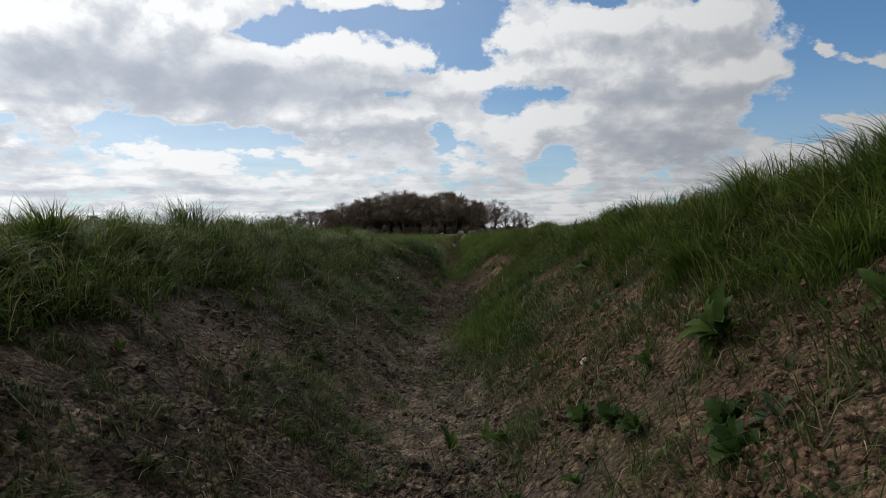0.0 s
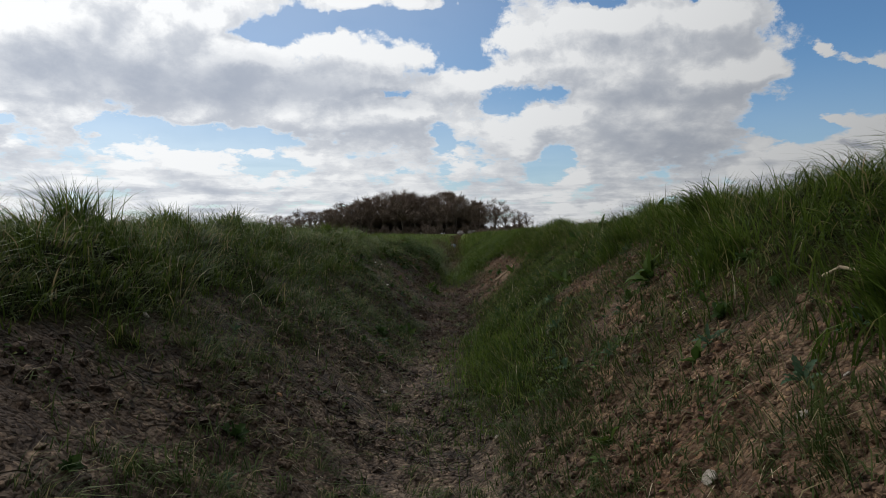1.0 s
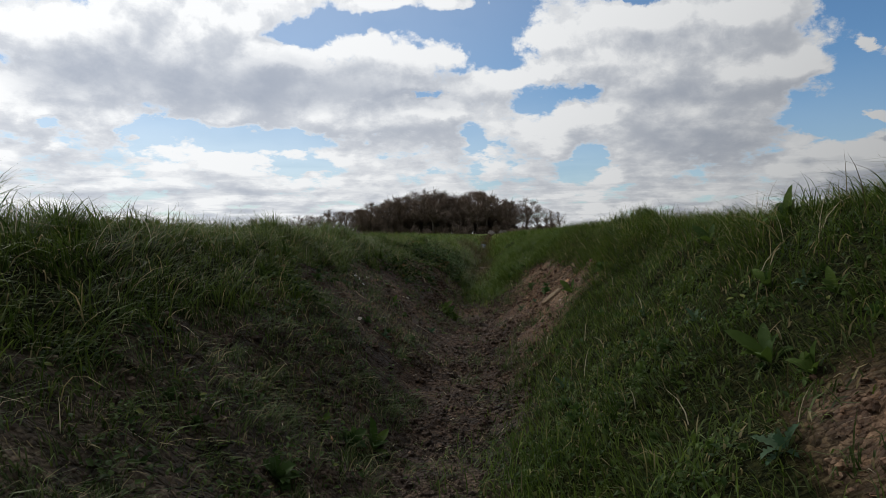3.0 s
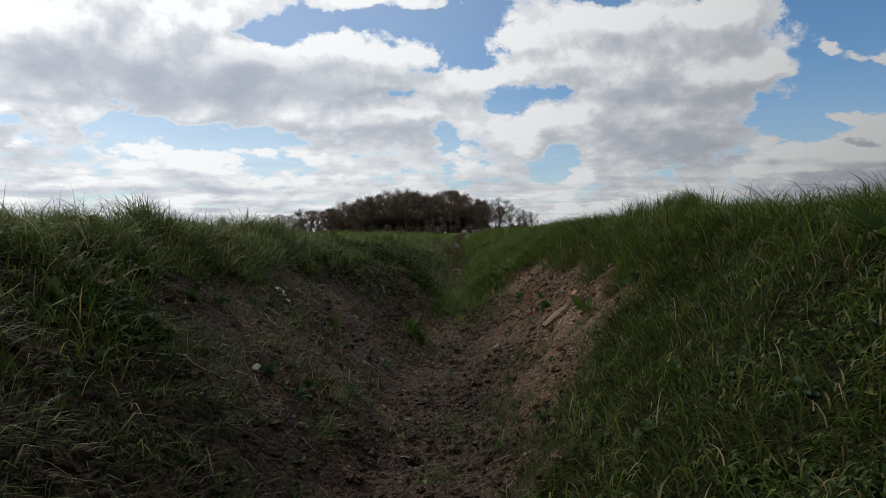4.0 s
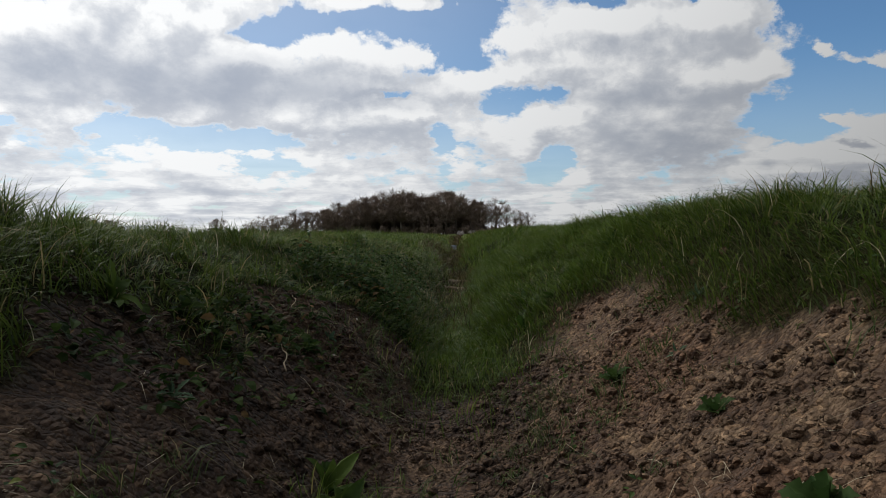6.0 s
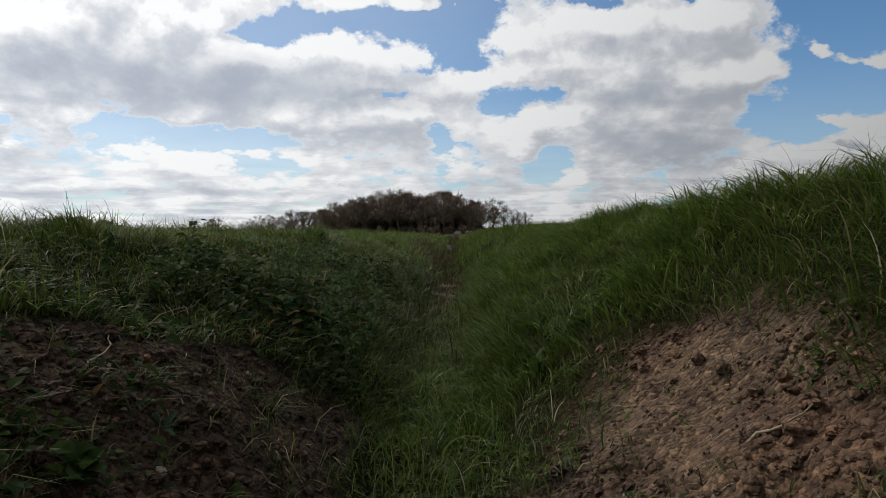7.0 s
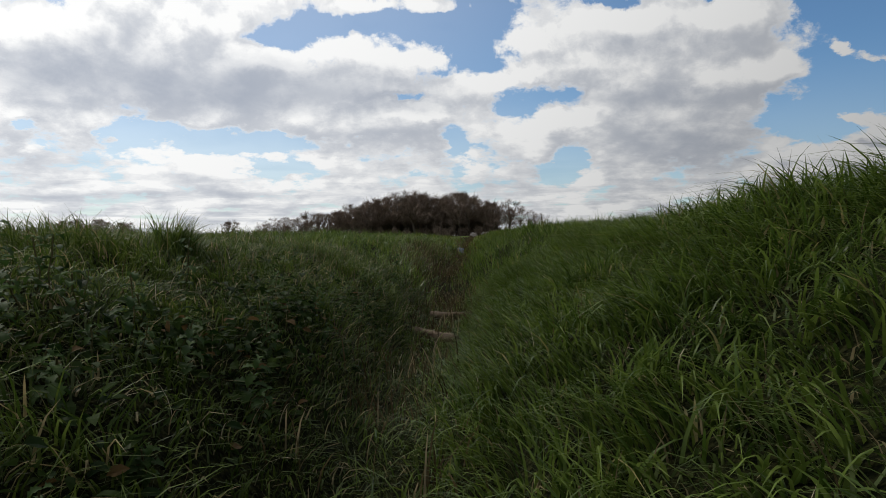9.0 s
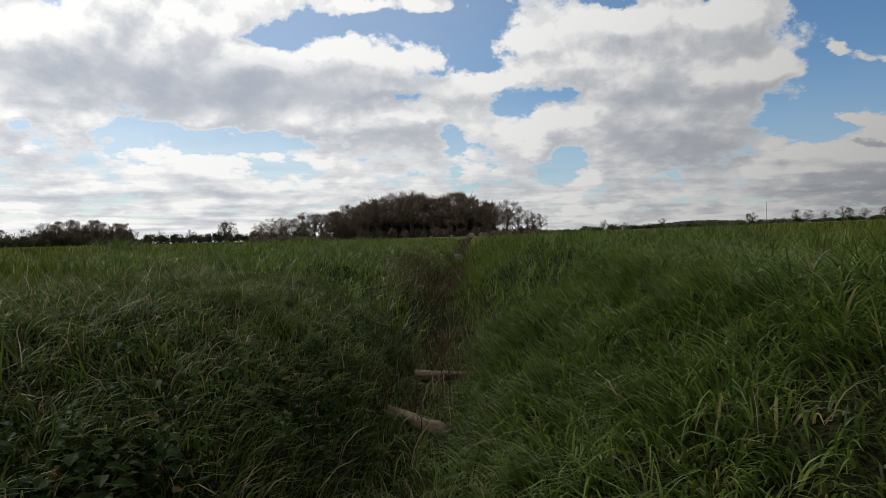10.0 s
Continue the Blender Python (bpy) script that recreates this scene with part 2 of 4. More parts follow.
def leaf_material(name, dark, light):
    m, w, b = material(name)
    each = w.node("ObjectInfo").outputs["Random"]
    at = w.node("TexCoord").outputs["Object"]
    vein = w.noise(at, 40, 4, 0.6)
    colour = w.mix(each, dark, light)
    colour = w.mix(w.step(vein, 0.4, 0.7, 0.0, 0.5), colour, w.mix(1.0, colour, (0.6, 0.65, 0.5), "MULTIPLY"))
    set_bsdf(w, b, Base_Color=colour, Roughness=0.62, Specular_IOR_Level=0.12)
    bump(w, b, vein, 0.5, 0.003)
    thin = w.node("BsdfTranslucent", colour)
    blend = w.node("MixShader", 0.35, b.outputs[0], thin.outputs[0])
    w.tree.links.new(blend.outputs[0], w.tree.nodes["Material Output"].inputs[0])
    return m


def rough_material(name, dark, light, scale, rough=0.85, relief=0.004, stretch=(1, 1, 1), each=False):
    m, w, b = material(name)
    at = w.vec("MULTIPLY", w.node("TexCoord").outputs["Object"], stretch)
    mid, fine = w.noise(at, scale, 5, 0.6), w.noise(at, scale * 6, 4, 0.6)
    colour = w.mix(w.step(mid, 0.32, 0.68), dark, light)
    colour = w.mix(w.step(fine, 0.4, 0.7, 0.0, 0.45), colour, w.mix(1.0, colour, (0.5, 0.48, 0.46), "MULTIPLY"))
    if each:
        colour = w.mix(w.step(w.node("NewGeometry").outputs["Random Per Island"], 0, 1, 0, 0.7), colour, w.mix(1.0, colour, (0.45, 0.42, 0.4), "MULTIPLY"))
    set_bsdf(w, b, Base_Color=colour, Roughness=rough, Specular_IOR_Level=0.3)
    bump(w, b, w.math("ADD", mid, w.math("MULTIPLY", fine, 0.5)), 0.8, relief)
    return m


SOIL = soil_material()
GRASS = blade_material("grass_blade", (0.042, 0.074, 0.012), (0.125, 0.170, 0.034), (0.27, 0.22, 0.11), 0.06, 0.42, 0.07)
FIELD = blade_material("field_grass_blade", (0.060, 0.086, 0.014), (0.165, 0.190, 0.038), (0.28, 0.23, 0.11), 0.05, 0.5, 0.05)
LUSH = blade_material("lush_grass_blade", (0.046, 0.084, 0.014), (0.150, 0.207, 0.041), (0.25, 0.22, 0.09), 0.02, 0.34, 0.11)
DULL = blade_material("short_dull_grass", (0.034, 0.058, 0.016), (0.110, 0.140, 0.050), (0.24, 0.20, 0.11), 0.10, 0.45, 0.10)
HERB = blade_material("small_leaves", (0.022, 0.046, 0.012), (0.085, 0.130, 0.034), (0.14, 0.16, 0.04), 0.05, 0.45, 0.12)
BRAMBLE = blade_material("dark_leaves", (0.013, 0.029, 0.008), (0.046, 0.072, 0.020), (0.11, 0.07, 0.03), 0.05, 0.5, 0.04)
BROWN = blade_material("brown_dead_stems", (0.040, 0.030, 0.016), (0.125, 0.092, 0.048), (0.26, 0.21, 0.13), 0.08, 0.6)
STRAW = blade_material("dead_grass", (0.080, 0.058, 0.032), (0.25, 0.195, 0.115), (0.46, 0.40, 0.29), 0.2, 0.5)
DOCK = leaf_material("dock_leaf", (0.028, 0.058, 0.012), (0.072, 0.112, 0.020))
NETTLE = leaf_material("nettle_leaf", (0.025, 0.055, 0.014), (0.055, 0.095, 0.025))
THISTLE = leaf_material("thistle_leaf", (0.04, 0.08, 0.045), (0.075, 0.12, 0.07))
STEM = rough_material("plant_stem", (0.06, 0.07, 0.02), (0.12, 0.10, 0.04), 30)
FLINT = rough_material("flint", (0.26, 0.22, 0.18), (0.52, 0.48, 0.42), 22, 0.6)
RUST_STONE = rough_material("orange_stone", (0.28, 0.14, 0.06), (0.45, 0.26, 0.13), 25, 0.7)
CHALK = rough_material("chalk", (0.28, 0.27, 0.27), (0.52, 0.51, 0.51), 40, 0.9)
WOOD = rough_material("weathered_wood", (0.095, 0.066, 0.038), (0.235, 0.172, 0.104), 12, 0.8, 0.006, (1, 9, 9))
LOGWOOD = rough_material("old_timber", (0.058, 0.040, 0.027), (0.150, 0.108, 0.070), 9, 0.85, 0.006, (1, 7, 7))
TWIG = rough_material("dry_twig", (0.16, 0.12, 0.08), (0.36, 0.29, 0.2), 20)
BARK = rough_material("bark", (0.06, 0.048, 0.038), (0.13, 0.105, 0.08), 1.5, 0.9, 0.03)
TWIGS = rough_material("bare_twigs", (0.135, 0.100, 0.078), (0.265, 0.200, 0.155), 0.35, 0.9, 0.01, each=True)
SHRUB = rough_material("hedge_shrub", (0.055, 0.058, 0.026), (0.125, 0.118, 0.058), 0.6, 0.9, 0.01, each=True)
BLOSSOM = rough_material("white_blossom", (0.22, 0.20, 0.19), (0.50, 0.47, 0.45), 1.2, 0.9, 0.01, each=True)
# pale blue-grey: distance haze is painted into this wood's colour
HAZED_WOOD = rough_material("far_wood", (0.13, 0.155, 0.17), (0.19, 0.21, 0.225), 0.05, 0.95, 0.3, each=True)
SHEET = rough_material("grey_sheet", (0.06, 0.075, 0.10), (0.19, 0.22, 0.26), 9, 0.5)
STEEL = rough_material("mast_steel", (0.25, 0.26, 0.28), (0.36, 0.37, 0.39), 2, 0.5)


# ---- the ditch: its plan along y ----
# y, left rim x z, left bank x z, floor from, floor height, floor to, right bank x z, right rim x z
PLAN = np.array([
    (0.0, -1.30, 0.86, -0.70, 0.48, -0.25, 0.17, 0.18, 0.68, 0.64, 1.30, 1.13),
    (4.2, -1.30, 0.88, -0.62, 0.40, -0.26, 0.14, 0.17, 0.65, 0.60, 1.22, 1.05),
    (5.6, -1.28, 0.88, -0.62, 0.44, -0.24, 0.14, 0.17, 0.64, 0.55, 1.22, 1.00),
    (7.2, -1.25, 0.87, -0.62, 0.47, -0.22, 0.14, 0.18, 0.63, 0.53, 1.22, 0.95),
    (9.2, -1.18, 0.835, -0.64, 0.48, -0.18, 0.12, 0.18, 0.66, 0.45, 1.16, 0.91),
    (10.4, -1.12, 0.825, -0.64, 0.50, -0.15, 0.09, 0.18, 0.66, 0.43, 1.15, 0.90),
    (11.4, -1.02, 0.80, -0.52, 0.50, -0.13, 0.12, 0.18, 0.66, 0.45, 1.15, 0.91),
    (12.0, -1.00, 0.78, -0.42, 0.53, -0.10, 0.17, 0.17, 0.60, 0.46, 1.15, 0.92),
    (12.6, -0.98, 0.755, -0.33, 0.49, -0.06, 0.19, 0.19, 0.50, 0.47, 1.15, 0.91),
    (13.4, -0.95, 0.72, -0.31, 0.48, -0.06, 0.17, 0.17, 0.45, 0.44, 1.16, 0.89),
    (14.6, -0.92, 0.71, -0.36, 0.51, -0.08, 0.17, 0.16, 0.46, 0.44, 1.18, 0.84),
    (16.4, -0.90, 0.70, -0.42, 0.50, -0.10, 0.13, 0.17, 0.52, 0.48, 1.20, 0.80),
    (22.0, -0.90, 0.72, -0.36, 0.48, -0.10, 0.16, 0.18, 0.60, 0.54, 1.20, 0.86),
])


def lattice(ix, iy, seed):
    h = (ix.astype(np.int64) * 374761393 + iy.astype(np.int64) * 668265263 + seed * 974634777) & 0xFFFFFFFF
    h = ((h ^ (h >> 13)) * 1274126177) & 0xFFFFFFFF
    return ((h ^ (h >> 16)) & 0xFFFFFF) / float(0xFFFFFF)


def vnoise(x, y, size, seed):
    """Smooth noise in 0..1 with features of that size."""
    x, y = x / size, y / size
    ix, iy = np.floor(x), np.floor(y)
    fx, fy = x - ix, y - iy
    fx, fy = fx * fx * (3 - 2 * fx), fy * fy * (3 - 2 * fy)
    a, b = lattice(ix, iy, seed), lattice(ix + 1, iy, seed)
    c, d = lattice(ix, iy + 1, seed), lattice(ix + 1, iy + 1, seed)
    return (a * (1 - fx) + b * fx) * (1 - fy) + (c * (1 - fx) + d * fx) * fy


def smooth(v, low, high):
    t = np.clip((v - low) / (high - low), 0, 1)
    return t * t * (3 - 2 * t)


def centre(y):
    """The ditch bends a little to the right far ahead."""
    return 0.0004 * np.clip(y - 22, 0, 400) ** 1.6 + 0.07 * smooth(y, 13.5, 16) * np.sin(0.75 * y + 0.6)


def plan_height(x, y):
    lx, lz, mx, mz, fa, fz, fb, nx, nz, rx, rz = (np.interp(y, PLAN[:, 0], PLAN[:, k]) for k in range(1, 12))
    x = x - centre(y)
    z = 0.0
    for shift in (-0.07, -0.035, 0.0, 0.035, 0.07):
        v = x + shift
        h = lz + 0.03 + np.clip((v + 3) / (lx + 3), 0, 1) * -0.03
        for x0, z0, x1, z1 in ((lx, lz, mx, mz), (mx, mz, fa, fz), (fb, fz, nx, nz), (nx, nz, rx, rz), (rx, rz, rx + 2.2, rz + 0.05)):
            h = h + np.clip((v - x0) / (x1 - x0), 0, 1) * (z1 - z0)
        z = z + h / 5
    z = z + 0.020 * np.minimum(x + 3, 0) + 0.036 * np.maximum(x - 3.4, 0)
    return z


def height(x, y):
    """The ground without its finest crumbs."""
    near = smooth(60 - np.abs(y), 0, 30)
    z = plan_height(x, y)
    z = z + near * ((vnoise(x, y, 0.9, 3) - 0.5) * 0.07 + (vnoise(x, y, 0.33, 5) - 0.5) * 0.05 + (vnoise(x, y, 0.13, 7) - 0.5) * 0.022)
    z = z + 0.015 * smooth(np.abs(x), 0.9, 1.2) * near
    return z + smooth(np.hypot(x, y), 40, 160) * (vnoise(x, y, 70, 9) - 0.5) * 0.7


# grass (+) and bare soil (-): middle x y, half sizes, strength
PATCHES = [(0.30, 5.4, 0.22, 1.0, 1.3), (0.36, 6.5, 0.2, 0.6, 0.8), (0.72, 8.2, 0.25, 0.35, 0.6), (0.85, 2.1, 0.25, 0.8, 0.4), (0.62, 7.2, 0.25, 0.6, 0.5), (0.45, 2.3, 0.16, 0.35, 0.45),
           (0.46, 3.75, 0.12, 0.28, -0.9), (0.86, 5.15, 0.17, 0.3, -1.2), (0.72, 5.5, 0.10, 0.2, -0.9), (0.72, 4.3, 0.2, 0.4, -1.1), (0.72, 3.3, 0.18, 0.5, -0.6), (0.55, 10.2, 0.26, 1.25, -1.2), (0.62, 11.5, 0.18, 0.4, -0.9), (-0.55, 9.8, 0.28, 1.6, -0.6),
           (-0.72, 5.2, 0.36, 1.7, 0.55), (-0.62, 6.9, 0.28, 0.7, 0.15), (-0.68, 10.75, 0.16, 0.3, 1.1), (-0.24, 10.35, 0.12, 0.18, 1.1), (-0.80, 7.6, 0.2, 0.5, 0.5)]


def turf(x, y):
    """How thick the grass stands, 0 to 1."""
    left = np.interp(y, (0, 3, 5, 7, 8, 10, 11.5, 11.9, 12.3), (-1.05, -1.0, -0.93, -0.88, -0.95, -0.9, -0.72, -0.42, 0.1))
    right = np.interp(y, (0, 2.4, 3.4, 3.9, 4.4, 7.2, 8.0, 8.8, 10.2, 11.0, 11.8, 12.0, 12.12), (1.0, 0.9, 0.74, 0.48, 0.26, 0.28, 0.48, 0.9, 0.85, 0.78, 0.76, 0.65, -0.3))
    floor = smooth(y, 11.35, 11.75) * np.where(x > -0.15, 1, 0) * np.where(x < 0.33 + (y - 11) * 0.3, 1, 0)
    jag = (vnoise(x, y, 0.28, 11) - 0.5) * 0.28 + (vnoise(x, y, 0.09, 13) - 0.5) * 0.14
    d = np.maximum(smooth(left - x + jag, -0.08, 0.08), smooth(x - right + jag, -0.08, 0.08))
    d = np.maximum(d, floor)
    spots = 0.0
    for cx, cy, rx, ry, weight in PATCHES:
        spots = spots + weight * np.exp(-((x - cx) / rx) ** 2 - ((y - cy) / ry) ** 2)
    d = d + spots + (vnoise(x, y, 0.22, 17) - 0.62) * 0.3 * (1 - d)
    rim = np.maximum(smooth(-x, 1.0, 1.2), smooth(x, 0.98, 1.12))
    return np.clip(np.maximum(d, rim), 0, 1)


def mud_shade(x, y):
    """Grey, dried muddy soil on the floor and the bank that faces away from the sun, whose painted shade it also
    carries; warmer clay elsewhere.
    """
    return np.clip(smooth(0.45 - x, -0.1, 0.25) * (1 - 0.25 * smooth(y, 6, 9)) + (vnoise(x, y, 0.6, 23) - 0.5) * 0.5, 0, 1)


def surface(x, y):
    """The ground with the clods and crumbs of its bare parts."""
    crumbs = (np.abs(vnoise(x, y, 0.055, 29) - 0.5) * 0.036 + np.abs(vnoise(x, y, 0.1, 31) - 0.5) * 0.045 + (vnoise(x, y, 0.04, 37) - 0.5) * 0.014 - 0.022)
    near = (np.abs(x) < 3) & (y < 26) & (y > -1)
    return height(x, y) + np.where(near, (1 - turf(x, y)) * crumbs * (1.25 - 0.35 * mud_shade(x, y)), 0)


def mesh_of(name, verts, loops, starts, smooth_shade=False):
    me = bpy.data.meshes.new(name)
    me.vertices.add(len(verts))
    me.vertices.foreach_set("co", np.ascontiguousarray(verts, dtype=np.float32).ravel())
    me.loops.add(len(loops))
    me.loops.foreach_set("vertex_index", np.ascontiguousarray(loops, dtype=np.int32))
    me.polygons.add(len(starts))
    me.polygons.foreach_set("loop_start", np.ascontiguousarray(starts, dtype=np.int32))
    me.polygons.foreach_set("use_smooth", np.full(len(starts), smooth_shade))
    me.update(calc_edges=True)
    return me


def build_ground():
    xs = np.concatenate([-np.geomspace(2600, 3.1, 46), np.arange(-3.0, -1.4, 0.06), np.arange(-1.4, 1.4, 0.027), np.arange(1.4, 3.05, 0.06), np.geomspace(3.15, 2600, 46)])
    ys = np.concatenate([-np.geomspace(300, 1.1, 24), np.arange(-1.0, 1.5, 0.07), np.arange(1.5, 13.5, 0.027), np.arange(13.5, 26, 0.07), np.geomspace(26.1, 3200, 80)])
    x, y = np.meshgrid(xs, ys)
    z = surface(x, y)
    bare, shaded_mud = 1 - turf(x, y), mud_shade(x, y)
    n, k = x.shape
    i = (np.arange(n - 1)[:, None] * k + np.arange(k - 1)[None, :]).ravel()
    quads = np.stack([i, i + 1, i + k + 1, i + k], -1)
    me = mesh_of("ground", np.stack([x, y, z], -1).reshape(-1, 3), quads.ravel(), np.arange(len(quads)) * 4, True)
    for name, value in (("turf", np.where(np.abs(x) > 3, 1, 1 - bare)), ("mud_shade", shaded_mud)):
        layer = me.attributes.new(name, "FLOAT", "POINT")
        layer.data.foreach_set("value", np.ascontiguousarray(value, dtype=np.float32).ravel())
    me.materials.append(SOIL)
    tagged(new("ground", me), "grass field cut by a dry earth ditch with crumbling clay banks", "ground", kind="structure")


build_ground()
rng = np.random.default_rng(7)


# ---- grass ----
def blades(name, x, y, tall, wide, bend, segs, mat, label, category, drop=0.35, flat=0.0):
    """Curved, tapering blades rooted at x, y, as one object."""
    n = len(x)
    z = surface(x, y) - 0.008
    gx = (plan_height(x + 0.05, y) - plan_height(x - 0.05, y)) / 0.1
    a = vnoise(x, y, 0.14, 71) * 14 + rng.normal(0, 0.75, n)
    dx, dy = np.cos(a) - gx * 0.9 * drop * 2, np.sin(a) - 0.25
    s = np.hypot(dx, dy) + 1e-6
    dx, dy = dx / s, dy / s
    bend = bend * rng.uniform(0.35, 1.5, n)
    turn = rng.normal(0, 0.5, n)
    px, py = -dy * np.cos(turn) - dx * np.sin(turn), dx * np.cos(turn) - dy * np.sin(turn)
    rows = []
    for k in range(segs + 1):
        t = k / segs
        out = tall * bend * (0.25 * t + 0.75 * t ** 2.2)
        up = tall * (1 - flat) * (t - 0.42 * bend * t ** 2.6) + 0.004
        cx, cy, cz = x + dx * out, y + dy * out, z + up + gx * dx * out * flat
        w = wide * 0.5 * (1.0 - 0.15 * t - 0.85 * t ** 2.5) if k < segs else None
        if w is None:
            rows.append(np.stack([cx, cy, cz], -1)[:, None])
        else:
            rows.append(np.stack([np.stack([cx - px * w, cy - py * w, cz], -1), np.stack([cx + px * w, cy + py * w, cz + w * 0.3], -1)], 1))
    verts = np.concatenate(rows, 1)
    m = verts.shape[1]
    one, begin = [], []
    for k in range(segs - 1):
        begin.append(len(one))
        one += [2 * k, 2 * k + 1, 2 * k + 3, 2 * k + 2]
    begin.append(len(one))
    one += [2 * segs - 2, 2 * segs - 1, 2 * segs]
    loops = (np.arange(n)[:, None] * m + np.array(one)[None, :]).ravel()
    starts = (np.arange(n)[:, None] * len(one) + np.array(begin)[None, :]).ravel()
    me = mesh_of(name, verts.reshape(-1, 3), loops, starts, True)
    me.materials.append(mat)
    return tagged(new(name, me), label, category, kind="stuff")


def leaf_carpet(name, x, y, per, spread, tall, size, mat, label):
    """Low leafy growth: at each x, y a cluster of small folded leaves held at all heights up to tall, as one object."""
    n = len(x) * per
    reach = np.repeat(rng.uniform(0.5, 1.2, len(x)) * spread, per)
    a = rng.uniform(0, 2 * np.pi, n)
    r = reach * np.sqrt(rng.uniform(0, 1, n))
    px, py = np.repeat(x, per) + r * np.cos(a), np.repeat(y, per) + r * np.sin(a)
    up = np.repeat(rng.uniform(0.4, 1.2, len(x)) * tall, per) * rng.uniform(0.1, 1, n) * (1.1 - 0.6 * r / reach)
    pz = surface(px, py) + up
    a = a + rng.normal(0, 0.8, n)
    tip = rng.normal(-0.05, 0.38, n)
    size = rng.uniform(0.6, 1.3, n) * size
    ahead = np.stack([np.cos(a) * np.cos(tip), np.sin(a) * np.cos(tip), np.sin(tip)], -1)
    roll = rng.normal(0, 0.4, n)
    side = np.stack([-np.sin(a) * np.cos(roll), np.cos(a) * np.cos(roll), np.sin(roll)], -1)
    lift = np.cross(ahead, side)
    rows = []
    for u, v, h in ((0, 0, 0), (0.3, -0.3, 0.1), (0.68, -0.24, 0.05), (1, 0, -0.18), (0.68, 0.24, 0.05), (0.3, 0.3, 0.1), (0.5, 0, 0)):
        rows.append(np.stack([px, py, pz], -1) + (ahead * u + side * v + lift * h) * size[:, None])
    verts = np.stack(rows, 1)
    one = np.array([0, 1, 2, 3, 6, 0, 6, 3, 4, 5])
    me = mesh_of(name, verts.reshape(-1, 3), (np.arange(n)[:, None] * 7 + one[None]).ravel(), (np.arange(n)[:, None] * 10 + np.array([0, 5])[None]).ravel())
    me.materials.append(mat)
    return tagged(new(name, me), label, "weeds", kind="stuff")


def scatter(count, x0, x1, y0, y1, keep):
    x, y = rng.uniform(x0, x1, count), rng.uniform(y0, y1, count)
    ok = rng.uniform(0, 1, count) < keep(x, y)
    return x[ok], y[ok]


def rim_line(x):
    return np.maximum(smooth(-x, 0.95, 1.25), smooth(x, 0.85, 1.15))


def tuft_size(x, y):
    """Grass grows in tussocks: taller in some places than in others."""
    return 0.35 + 0.75 * vnoise(x, y, 0.35, 41) ** 1.3 + 0.35 * vnoise(x, y, 1.5, 43) + 0.7 * vnoise(x, y, 0.11, 45) ** 1.5


